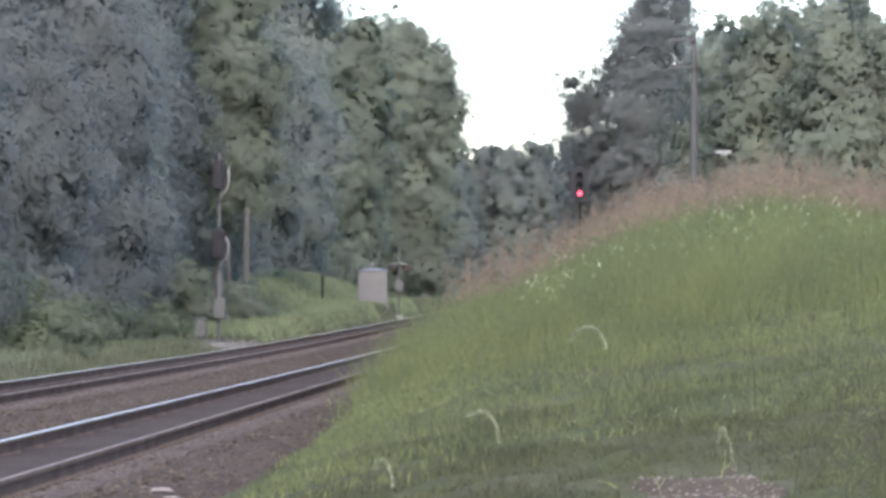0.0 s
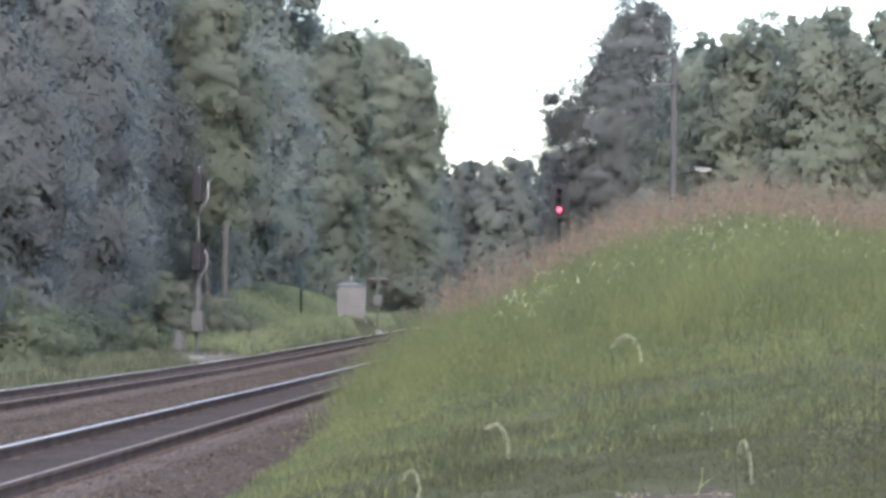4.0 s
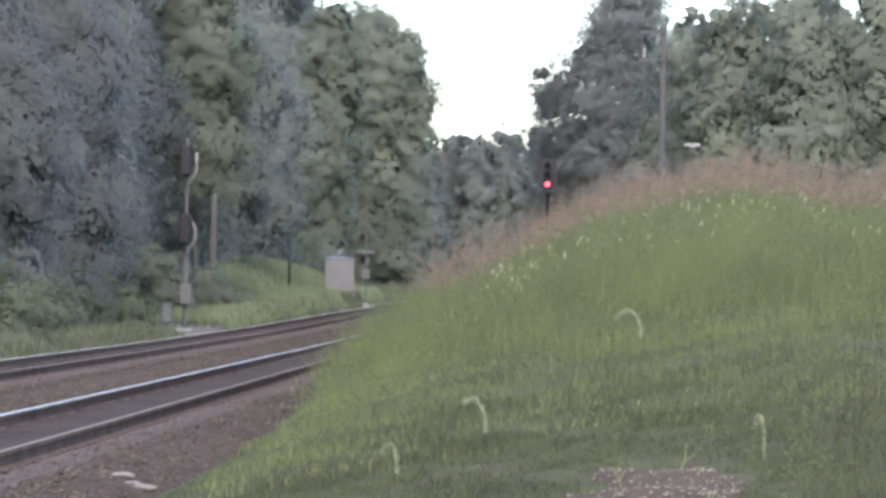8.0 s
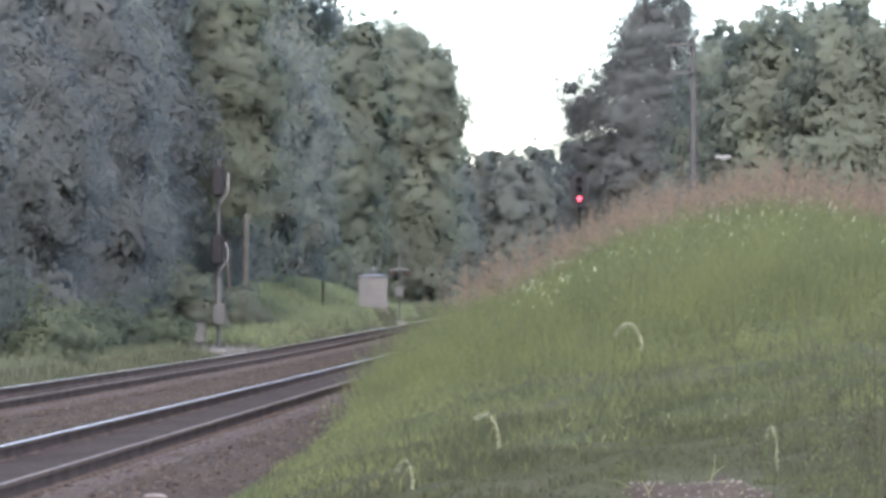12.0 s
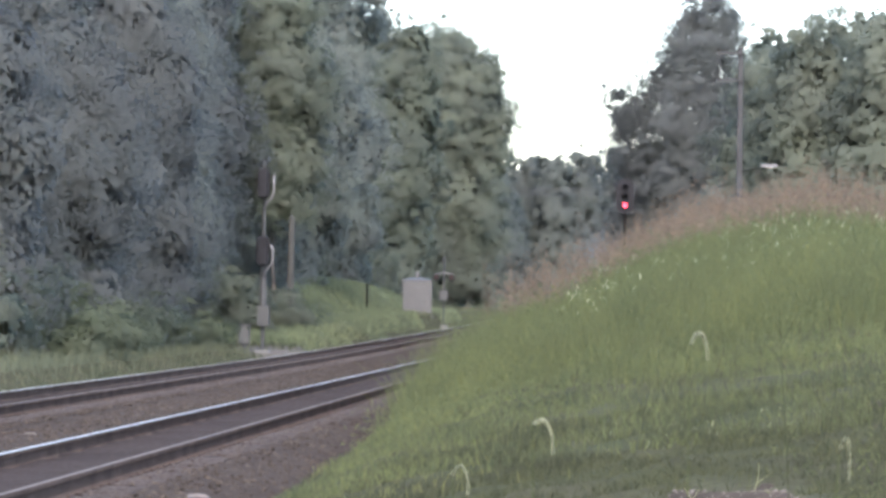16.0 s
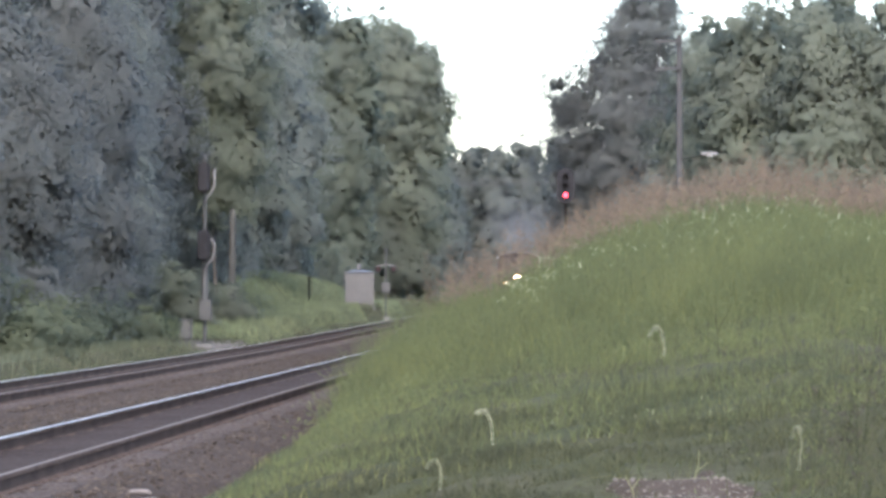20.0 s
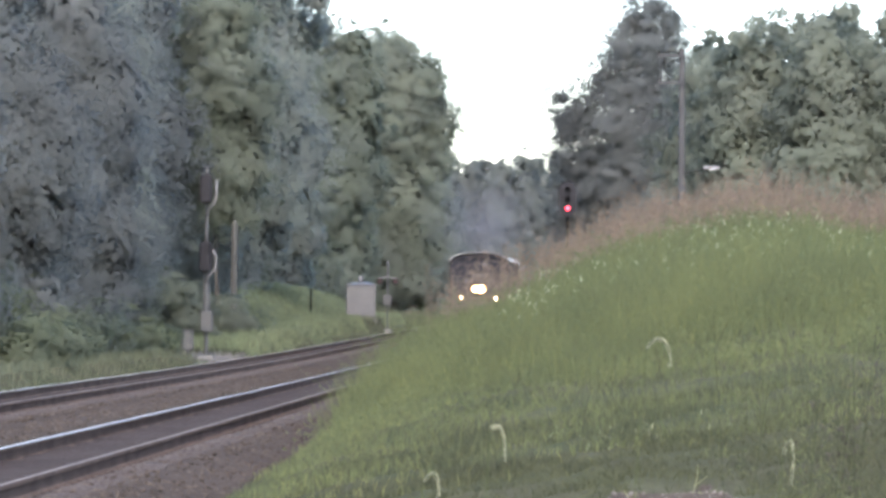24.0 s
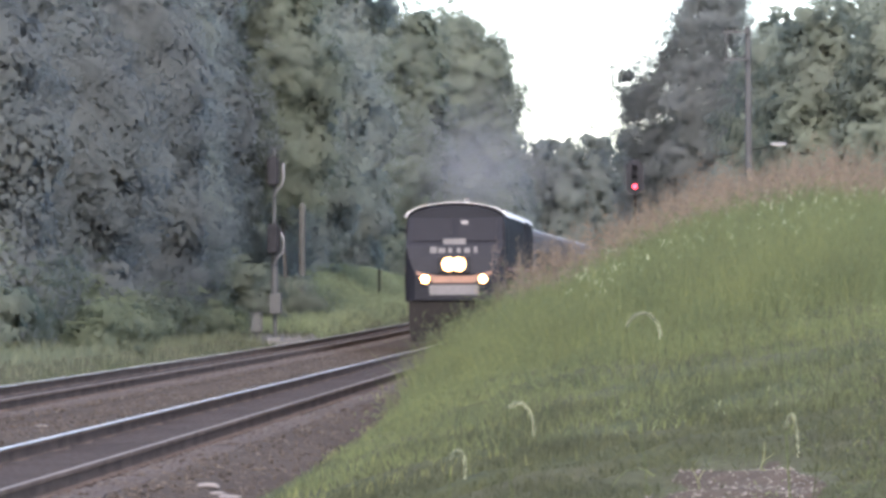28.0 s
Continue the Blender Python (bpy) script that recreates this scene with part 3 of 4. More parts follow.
def lobed(seed, height, radius, low=0.1, n=6, lean=0.0, top=0.35):
    """Lobes of a broad, uneven crown: a core, and limbs' masses of all sizes strewn round it."""
    g = random.Random(seed)
    out = []
    for i in range(n):
        f = (i + 0.5) / n
        z = height * (low + (0.93 - low) * f)
        wide = radius * (1.0 - (1 - top) * max(0, f - 0.5) / 0.5) * (0.8 + 0.2 * math.sin(f * 3))
        tall_r = max(height * (0.93 - low) / n * 0.8, wide * 0.4)
        out.append((lean * f + g.uniform(-0.3, 0.3), g.uniform(-0.3, 0.3), z, wide * 0.7, wide * 0.7, tall_r * 1.15))
        for k in range(8):
            a = (k + g.random()) * math.tau / 8
            lr = wide * g.uniform(0.26, 0.5)
            far, high = (wide - lr) * g.uniform(0.75, 1.05), lr * g.uniform(0.7, 1.5)
            out.append((math.cos(a) * far + lean * f, math.sin(a) * far, min(z + g.uniform(-1.1, 1.1) * tall_r, height - high), lr, lr, high))
    return out


def bush(name, at, size, material, seed, label, group="bushes"):
    x0, y0 = at[0], at[1] * K
    t = empty(name, pose(x0, y0, float(land(x0, y0)) - 0.03), label, "bush", group)
    g = random.Random(seed)
    lobes = [(g.uniform(-0.6, 0.6) * size, g.uniform(-0.4, 0.4) * size, g.uniform(0.25, 0.75) * size, size * 0.45, size * 0.45, size * 0.38) for _ in range(5)]
    for l in lobes:
        part("stem", rod((0, 0, 0), l[:3], 0.03, 0.01, 6), BARK, t)
    crown_mesh("leaves", lobes, 80, 60, 0.07, material, t, seed, 0.24)
    return t


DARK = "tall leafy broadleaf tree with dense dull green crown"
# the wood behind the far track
# nearest trees take the darker LEAF_BLUE, which puts their shade into the leaf colour
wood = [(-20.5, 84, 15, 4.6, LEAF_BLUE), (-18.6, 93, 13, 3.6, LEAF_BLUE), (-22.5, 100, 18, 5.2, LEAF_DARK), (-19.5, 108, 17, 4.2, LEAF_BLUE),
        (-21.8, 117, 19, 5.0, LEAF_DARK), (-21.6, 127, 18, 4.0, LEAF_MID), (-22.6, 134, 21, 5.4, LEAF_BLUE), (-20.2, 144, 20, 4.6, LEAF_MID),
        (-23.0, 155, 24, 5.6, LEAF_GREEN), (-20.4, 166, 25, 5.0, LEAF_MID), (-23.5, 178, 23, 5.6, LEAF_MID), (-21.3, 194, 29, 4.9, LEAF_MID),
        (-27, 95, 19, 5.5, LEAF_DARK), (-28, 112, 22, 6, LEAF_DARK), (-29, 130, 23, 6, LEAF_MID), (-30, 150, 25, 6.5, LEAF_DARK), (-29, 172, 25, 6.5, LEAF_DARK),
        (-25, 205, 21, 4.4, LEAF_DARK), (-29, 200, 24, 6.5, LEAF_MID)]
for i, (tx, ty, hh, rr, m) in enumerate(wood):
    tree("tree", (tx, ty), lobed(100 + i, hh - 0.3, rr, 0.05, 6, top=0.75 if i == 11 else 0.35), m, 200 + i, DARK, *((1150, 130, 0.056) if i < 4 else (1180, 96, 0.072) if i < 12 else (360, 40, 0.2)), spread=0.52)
# the great tree at the gap's edge
tree("tree", (-17.1, 240), lobed(7, 22.0, 6.2, 0.06, 8, top=0.9), LEAF_GREEN, 301, "broad rounded tree standing out against the sky", 2400, 84, 0.105, 0.4, spread=0.5)
tree("tree", (-22.2, 229), lobed(8, 21.4, 5.0, 0.08, 7, top=0.7), LEAF_MID, 302, DARK, 1000, 70, 0.12, 0.3)
# small light crowns in front of the dark wood
LIT = "young tree with light yellow-green crown before the wood"
tree("tree", (-17.4, 138), lobed(21, 14.8, 3.1, 0.38, 6, top=0.8), LEAF_LIGHT, 303, LIT, 800, 90, 0.075, 0.07, spread=0.34)
# added crown that stands in for the light patch on the great tree
tree("tree", (-19.3, 222), lobed(22, 19.8, 3.8, 0.12, 6, top=0.8), LEAF_LIGHT, 304, LIT, 700, 70, 0.12, 0.1, spread=0.4)
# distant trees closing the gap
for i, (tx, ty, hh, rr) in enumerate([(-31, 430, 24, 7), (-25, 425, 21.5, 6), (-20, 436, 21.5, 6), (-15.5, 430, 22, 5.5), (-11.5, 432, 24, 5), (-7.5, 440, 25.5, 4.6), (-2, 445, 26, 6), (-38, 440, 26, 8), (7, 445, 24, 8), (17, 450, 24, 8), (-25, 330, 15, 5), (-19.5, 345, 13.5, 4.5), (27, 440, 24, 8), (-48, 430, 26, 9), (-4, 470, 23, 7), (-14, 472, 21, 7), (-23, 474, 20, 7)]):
    tree("tree", (tx, ty), lobed(400 + i, hh - 1.6, rr, 0.02, 6, top=0.6), LEAF_FAR, 420 + i, "distant green tree at the end of the cutting, haze put into its colour", 420, 50, 0.2, 0.3, "distant trees", 0.65)
# trees right of the tracks
tree("tree", (0.6, 150), [(0.6, 0, 3.0, 3.0, 2.6, 3.0), (0.7, 0, 7.0, 3.1, 2.6, 2.6), (0.8, 0, 10.4, 2.8, 2.4, 2.3), (1.2, 0, 12.9, 1.9, 1.8, 1.8), (1.4, 0, 14.8, 1.35, 1.2, 1.2),
                          (-2.0, 0, 11.1, 1.2, 1.2, 1.0), (-2.7, 0, 10.2, 0.9, 0.9, 1.0), (-2.3, 0, 8.4, 1.1, 1.2, 1.3), (-2.0, 0.2, 6.2, 1.2, 1.2, 1.5), (-1.9, 0, 4.0, 1.3, 1.3, 1.6),
                          (-0.9, 0, 12.5, 0.9, 0.9, 0.9), (-3.1, 0, 11.7, 0.5, 0.5, 0.45), (2.9, 0, 12.0, 1.3, 1.2, 1.2), (3.0, 0, 9.5, 1.5, 1.4, 1.6), (2.9, 0, 6.5, 1.6, 1.4, 1.8),
                          (2.8, 0, 3.5, 1.6, 1.4, 2.0), (0.4, 0, 15.2, 0.75, 0.7, 0.7), (2.3, 0, 15.4, 0.75, 0.7, 0.7), (1.5, 0, 16.1, 0.65, 0.6, 0.55), (-0.1, 0, 14.2, 0.7, 0.7, 0.6)],
     LEAF_BLUE, 501, "dark dense tree with ragged pointed top", 2300, 100, 0.075, 0.25, "trees right of the line")
for i, (tx, ty, hh, rr) in enumerate([(3.9, 131, 11.8, 2.3), (7.0, 129, 13.9, 2.6), (10.5, 128, 13.6, 2.8), (5.6, 126, 13.3, 2.8), (8.6, 124, 13.9, 3.1), (12.0, 124, 13.9, 3.3), (15.4, 120, 14.4, 4), (5.0, 142, 14.3, 3.2), (10.2, 142, 15.0, 3.8), (14.5, 140, 16, 4), (19, 128, 16, 4)]):
    tree("tree", (tx, ty), lobed(520 + i, hh, rr, 0.06, 6, top=0.55), LEAF_GREEN, 540 + i, "leafy tree with lighter green crown beside the mound", 760 if tx < 10 else 440, 76, 0.088, 0.2, "trees right of the line", 0.4)
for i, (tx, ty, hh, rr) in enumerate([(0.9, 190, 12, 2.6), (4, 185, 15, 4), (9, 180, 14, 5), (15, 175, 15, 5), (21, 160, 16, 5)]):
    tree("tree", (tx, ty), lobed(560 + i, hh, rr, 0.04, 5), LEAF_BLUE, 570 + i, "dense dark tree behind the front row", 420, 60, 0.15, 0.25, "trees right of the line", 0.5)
# undergrowth
g0 = random.Random(5)
for i in range(26):
    by = 78 + i * 5.2
    bush("bush", (-16.4 - g0.uniform(0, 2.6) - (2.3 if 103 < by < 124 else 0) - (5.2 if by > 140 else 0), by), g0.uniform(1.2, 2.4), LEAF_UNDER, 600 + i, "tangled green undergrowth at the wood's edge")
for i, (tx, ty, hh, rr) in enumerate(((1.5, 111, 6.2, 0.75), (2.25, 113, 5.9, 0.7), (3.2, 115, 5.6, 0.8))):
    tree("sapling", (tx, ty), lobed(650 + i, hh, rr, 0.2, 6, top=0.5), LEAF_FAR, 655 + i, "slender pale grey-green sapling behind the mound", 150, 40, 0.09, 0.06, "saplings", 0.22)
for i, (bx, by) in enumerate(((-21.6, 168), (-22.4, 181), (-21.8, 197), (-24.5, 207), (-20.4, 214))):
    bush("bush", (bx, by), 2.9, LEAF_UNDER, 630 + i, "tangled green undergrowth at the wood's edge")
for i, (bx, by, size) in enumerate(((-15.6, 92, 1.0), (-15.2, 86, 0.9), (-15.9, 98, 1.1), (-14.9, 80, 0.85), (-15.3, 103, 0.8), (-16.2, 88, 1.2))):
    bush("shrub", (bx, by), size, LEAF_SHRUB, 670 + i, "low light green shrub in the verge grass", "verge shrubs")
bush("bush", (-15.75, 128), 1.7, LEAF_UNDER, 643, "tangled green undergrowth at the wood's edge")
bush("bush", (-0.5, 112), 2.2, LEAF_UNDER, 642, "dark bush behind the mound")


# ---- signals ----
def hood(at, r, length, n=12):
    """A lamp hood: a half tube that opens to -y."""
    bm = bmesh.new()
    rings = []
    for rr in (r, r * 0.9):
        rings.append([[(at[0] + rr * math.cos(a), at[1] + y, at[2] + rr * math.sin(a)) for y in (0, -length)] for a in [radians(-30 + 240 * k / n) for k in range(n + 1)]])
    vs = [[[bm.verts.new(p) for p in pair] for pair in ring] for ring in rings]
    for k in range(n):
        bm.faces.new((vs[0][k][0], vs[0][k + 1][0], vs[0][k + 1][1], vs[0][k][1]))
        bm.faces.new((vs[1][k][0], vs[1][k][1], vs[1][k + 1][1], vs[1][k + 1][0]))
        bm.faces.new((vs[0][k][1], vs[0][k + 1][1], vs[1][k + 1][1], vs[1][k][1]))
    return bm


def signal_head(thing, z, lit, back=False, w=0.3):
    """Backplate with rounded ends, housing and hooded lamps, one above another."""
    k = 1 if not back else -1
    pts = [(w * math.cos(a), z + (0.34 if a < math.pi else -0.34) + w * math.sin(a)) for a in [math.tau * i / 28 for i in range(28)]]
    plate = part("backplate", sheet(pts, -0.02 * k, 0.02 * k), BLACK, thing)
    part("housing", box((0.34, 0.26, 1.0), (0, 0.15 * k, z), 0.03), BLACK, thing)
    for i, dz in enumerate((0.36, 0.0, -0.36)):
        bm = hood((0, -0.02, z + dz), 0.13, 0.3)
        if back:
            bmesh.ops.rotate(bm, cent=(0, 0, 0), matrix=Matrix.Rotation(math.pi, 3, "Z"), verts=bm.verts)
        part("hood", bm, BLACK, thing)
        on = lit and i == 2
        part("lens", rod((0, -0.05 * k, z + dz), (0, -0.02 * k, z + dz), 0.085 if on else 0.1, None, 20), RED_LAMP if on else GLASS_DARK, thing, "glowing red lamp" if on else "unlit lens")


def signal_mast(x, y, head_z, lit, label):
    metal = UNDER if lit else STEEL
    y = y * K
    z0 = float(land(x, y))
    t = empty("signal_mast", pose(x, y, z0), label, "railway signal", "railway signals")
    top = head_z + 0.9
    part("base", box((0.55, 0.55, 0.22), (0, 0.2, 0.04), 0.03), CONCRETE, t)
    part("mast", rod((0, 0.3, 0.2), (0, 0.3, top), 0.075, 0.06, 14), metal, t)
    part("lower_sleeve", rod((0, 0.3, 1.6), (0, 0.3, 3.3), 0.13, 0.12, 14), STEEL, t)
    part("cap", rod((0, 0.3, top), (0, 0.3, top + 0.1), 0.08, 0.02, 14), STEEL, t)
    return t


red = signal_mast(-1.65, 122, 5.4, True, "trackside signal mast showing one red light")
signal_head(red, 4.33 - float(land(-1.65, 122 * K)) + 1.7, True, False, 0.36)
part("bracket", box((0.1, 0.3, 0.12), (0, 0.2, 5.6), 0.01), STEEL, red)

left = signal_mast(-14.85, 114, 6.15, False, "silver signal mast seen from behind with two dark heads")
for hz in (6.3, 3.8):
    signal_head(left, hz, False, True, 0.24)
    bm = bmesh.new()
    pts = [(0.02, 0.12, hz - 0.95), (0.1, 0.1, hz - 0.72), (0.3, 0.05, hz - 0.52), (0.38, 0.02, hz - 0.28), (0.38, 0.0, hz + 0.05 if hz < 5 else hz + 0.3)]
    if hz < 5:
        pts.append((0.26, 0.02, hz + 0.24))
    rings = []
    for k, q in enumerate(pts):
        d = (Vector(pts[min(k + 1, len(pts) - 1)]) - Vector(pts[max(k - 1, 0)])).normalized()
        u = d.cross(Vector((0, 1, 0))).normalized()
        rings.append([Vector(q) + (u * math.cos(m * math.tau / 10) + u.cross(d) * math.sin(m * math.tau / 10)) * 0.04 for m in range(10)])
    part("conduit", loft(rings, bm), WHITE, left, "pale bent conduit", smooth=True)
part("ladder_box", box((0.42, 0.35, 0.75), (0.05, 0.1, 1.42), 0.03), STEEL, left, "grey relay box")


def post_box(x, y, label):
    y = y * K
    t = empty("relay_box", pose(x, y, float(land(x, y))), label, "relay box")
    part("post", box((0.12, 0.12, 0.75), (0, 0, 0.36), 0.01), STEEL, t)
    part("case", box((0.4, 0.3, 0.66), (0, 0, 0.98), 0.025), STEEL, t)
    part("door", box((0.34, 0.02, 0.58), (0, -0.165, 0.98), 0.008), STEEL, t)
    part("handle", box((0.03, 0.03, 0.1), (0.12, -0.185, 0.98), 0.005), BLACK, t)
    part("hood", box((0.44, 0.36, 0.04), (0, -0.01, 1.33), 0.01), STEEL, t)


post_box(-14.75, 108.5, "small grey relay box on a post by the signal")
tagged(grid("gravel_pad", np.linspace(-17.2, -13.35, 10), np.linspace(106 * K, 117 * K, 12), lambda x, y: land(x, y) + 0.05 - 0.06 * smooth01((np.hypot((x + 15.2) / 2.0, (y / K - 111.5) / 5.4) - 0.7) / 0.3), GRAVEL),
       "pale gravel pad under the signal", "gravel pad", kind="structure")


def bungalow(x, y):
    y = y * K
    z = float(land(x, y))
    t = empty("signal_bungalow", pose(x, y, z - 0.45, 0, 0, 4), "silver metal signal bungalow with low pitched roof and vent", "equipment shed")
    part("plinth", box((1.9, 1.9, 0.5), (0, 0, 0.18), 0.03), CONCRETE, t)
    part("shell", box((1.72, 1.72, 2.15), (0, 0, 1.38), 0.04), SILVER, t)
    bm = bmesh.new()
    rings = [[(sx * w, sy * w, h) for sx, sy in ((-1, -1), (1, -1), (1, 1), (-1, 1))] for w, h in ((0.93, 2.45), (0.93, 2.5), (0.2, 2.66))]
    part("roof", loft(rings, bm), SILVER, t)
    vent = part("vent", rod((0, 0, 2.62), (0, 0, 2.84), 0.11, 0.11, 16), SILVER, t)
    part("vent_cap", rod((0, 0, 2.82), (0, 0, 2.98), 0.17, 0.1, 16), SILVER, vent)
    door = part("door", box((0.85, 0.04, 1.75), (0.1, -0.88, 1.25), 0.012), SILVER, t)
    part("door_handle", box((0.04, 0.05, 0.18), (0.45, -0.92, 1.2), 0.01), STEEL, door)
    part("side_hasp", box((0.06, 0.05, 0.14), (0.89, -0.6, 2.05), 0.01), STEEL, t)


bungalow(-14.78, 184)


def flasher(x, y):
    y = y * K
    z = float(land(x, y))
    t = empty("crossing_signal", pose(x, y, z), "road crossing flasher post with two hooded lamps", "crossing signal")
    part("base", box((0.5, 0.5, 0.5), (0, 0, 0.2), 0.05), CONCRETE, t)
    part("post", rod((0, 0, 0.2), (0, 0, 4.4), 0.05), STEEL, t)
    part("junction_box", box((0.5, 0.3, 0.6), (0, -0.05, 2.2), 0.03), STEEL, t)
    for sx in (-1, 1):
        part("crossarm", rod((0, 0, 3.55), (sx * 0.55, 0, 3.46), 0.05), SILVER, t)
    for sx in (-0.45, 0.45):
        lamp = part("lamp_disc", rod((sx, -0.02, 3.3), (sx, 0.03, 3.3), 0.2, None, 20), BLACK, t)
        part("lens", rod((sx, -0.06, 3.3), (sx, -0.03, 3.3), 0.11, None, 18), RED_GLASS, lamp)
        part("lamp_hood", hood((sx, -0.03, 3.3), 0.13, 0.22), BLACK, lamp)
    part("bell", rod((0, 0, 4.4), (0, 0, 4.5), 0.1, 0.03, 14), SILVER, t)


flasher(-13.2, 184)
stake = empty("old_post", pose(-15.9, 131 * K, float(land(-15.9, 131 * K))), "weathered pale wooden post against the trees", "post")
part("post", rod((0, 0, 0), (0.04, 0, 4.75), 0.16, 0.13, 10), GREY_WOOD, stake)
part("cap", rod((0.04, 0, 4.75), (0.04, 0, 4.9), 0.11, 0.05, 10), GREY_WOOD, stake)
stake = empty("marker_post", pose(-16.6, 172 * K, float(land(-16.6, 172 * K))), "thin dark marker post on the grassy bank", "post")
part("post", rod((0, 0, 0), (0, 0, 1.5), 0.06), UNDER, stake)


# ---- utility pole ----
def utility_pole(x, y):
    y = y * K
    z = float(land(x, y))
    t = empty("utility_pole", pose(x, y, z), "grey wooden utility pole with two crossarms", "utility pole")
    top = 11.6 - z
    part("pole", rod((0, 0, 0), (0, 0, top), 0.17, 0.11, 14), POLE_WOOD, t)
    for h in (top - 0.25, top - 1.28):
        arm = part("crossarm", box((1.0, 0.1, 0.1), (-0.42, -0.16, h), 0.01), POLE_WOOD, t)
        for sx in (-0.85, -0.5, -0.15):
            part("insulator", rod((sx, -0.16, h + 0.06), (sx, -0.16, h + 0.17), 0.03, 0.02, 10), UNDER, arm)
    part("brace", rod((-0.8, -0.16, top - 0.25), (-0.8, -0.16, top - 1.28), 0.02), POLE_WOOD, t)
    part("lamp_arm", rod((0, -0.1, 6.85 - z), (0.9, -0.3, 7.02 - z), 0.02), UNDER, t)
    lamp = part("lamp_head", box((0.62, 0.26, 0.12), (1.12, -0.34, 7.08 - z), 0.05), WHITE, t, "pale lamp head")
    part("lamp_lens", box((0.26, 0.16, 0.04), (1.15, -0.34, 7.01 - z), 0.02), LAMP_GLASS, lamp)


utility_pole(2.72, 118)
for px, py, pz in ((-34, 350 * K, 16.4), (12, 372 * K, 18.2)):
    z = float(land(px, py))
    far_pole = empty("utility_pole", pose(px, py, z), "distant wooden pole carrying thin wires", "utility pole")
    part("pole", rod((0, 0, 0), (0, 0, pz - z), 0.16, 0.1, 12), POLE_WOOD, far_pole)
    part("crossarm", box((1.6, 0.1, 0.12), (0, 0, pz - z - 0.95), 0.01), POLE_WOOD, far_pole)
for k, (dz, dx) in enumerate(((0, 0), (0.55, 0.4))):
    a, b = Vector((-34, 350 * K, 15.4 + dz)), Vector((12, 372 * K, 17.2 + dz))
    rings = []
    for i in range(17):
        f = i / 16
        p = a.lerp(b, f) - Vector((0, 0, 4 * 1.6 * f * (1 - f)))
        rings.append([p + Vector((0, 0.03 * math.cos(m * math.tau / 5), 0.03 * math.sin(m * math.tau / 5))) for m in range(5)])
    bm = loft(rings)
    tagged(part("power_line", bm, WIRE), "thin sagging power line across the gap", "power line", "power lines")


# ---- foreground weeds ----
def foxtail(head, height, curl, length, rise, seed):
    """A grass stem with an arched bristly seed head; the head's arch top is at the local point (0, 0, height)."""
    g = random.Random(seed)
    hx, hy, hz = head
    t = empty("foxtail", pose(hx, hy, hz - height), "foxtail grass stem with arched pale bristly seed head", "foxtail grass", "foxtails in the foreground")
    pts = []
    w = abs(curl)
    s = 1 if curl > 0 else -1
    for i in range(15):
        a = math.pi * (0.9 - i / 14 * 0.98)
        pts.append(Vector((s * (w * math.cos(a)), 0.003 * math.sin(a * 2), height - (length * (rise if a > 1.57 else 0.95)) * (1 - math.sin(a)))))
    foot = pts[0]
    bm = loft([[(foot.x * (i / 6) ** 1.5 + 0.0011 * math.cos(k * math.tau / 6), 0.0011 * math.sin(k * math.tau / 6), foot.z * i / 6) for k in range(6)] for i in range(7)])
    part("stem", bm, STEM, t)
    rings = []
    for i in range(15):
        d = (pts[min(i + 1, 14)] - pts[max(i - 1, 0)]).normalized()
        u = d.cross(Vector((0, 1, 0))).normalized()
        r = 0.004 * (0.5 + math.sin(min(i / 14 * 1.1 + 0.1, 1) * math.pi) * 0.6)
        rings.append([pts[i] + (u * math.cos(k * math.tau / 8) + Vector((0, 1, 0)) * math.sin(k * math.tau / 8)) * r for k in range(8)])
    part("seed_head", loft(rings), FOX_CORE, t, smooth=True)
    v = []
    for _ in range(520):
        i = g.randrange(14)
        p = pts[i].lerp(pts[i + 1], g.random())
        d = (pts[i + 1] - pts[i]).normalized()
        o = Vector((g.gauss(0, 1), g.gauss(0, 1), g.gauss(0, 1)))
        o = (o - d * o.dot(d)).normalized()
        e = p + (o * 0.9 + d * 0.7) * g.uniform(0.006, 0.0105)
        side = d.cross(o) * 0.0006
        v += [p + side, p - side, e]
    np_mesh("bristles", np.array([tuple(q) for q in v]), np.arange(len(v)).reshape(-1, 3), FOX, t)
    for k in range(2):
        z = height * (0.35 + 0.25 * k)
        lf = bmesh.new()
        a = g.uniform(0, 6.28)
        rows = []
        for i in range(6):
            f = i / 5
            rows.append((Vector((math.cos(a), math.sin(a), 0)) * 0.22 * f + Vector((0, 0, z + 0.12 * f - 0.16 * f * f)), 0.006 * (1 - f) + 0.0006))
        prev = None
        for p, w2 in rows:
            sd = Vector((-math.sin(a), math.cos(a), 0)) * w2
            cur = (lf.verts.new(p + sd), lf.verts.new(p - sd))
            if prev:
                lf.faces.new((prev[0], prev[1], cur[1], cur[0]))
            prev = cur
        part("leaf", lf, GRASS, t)
    return t


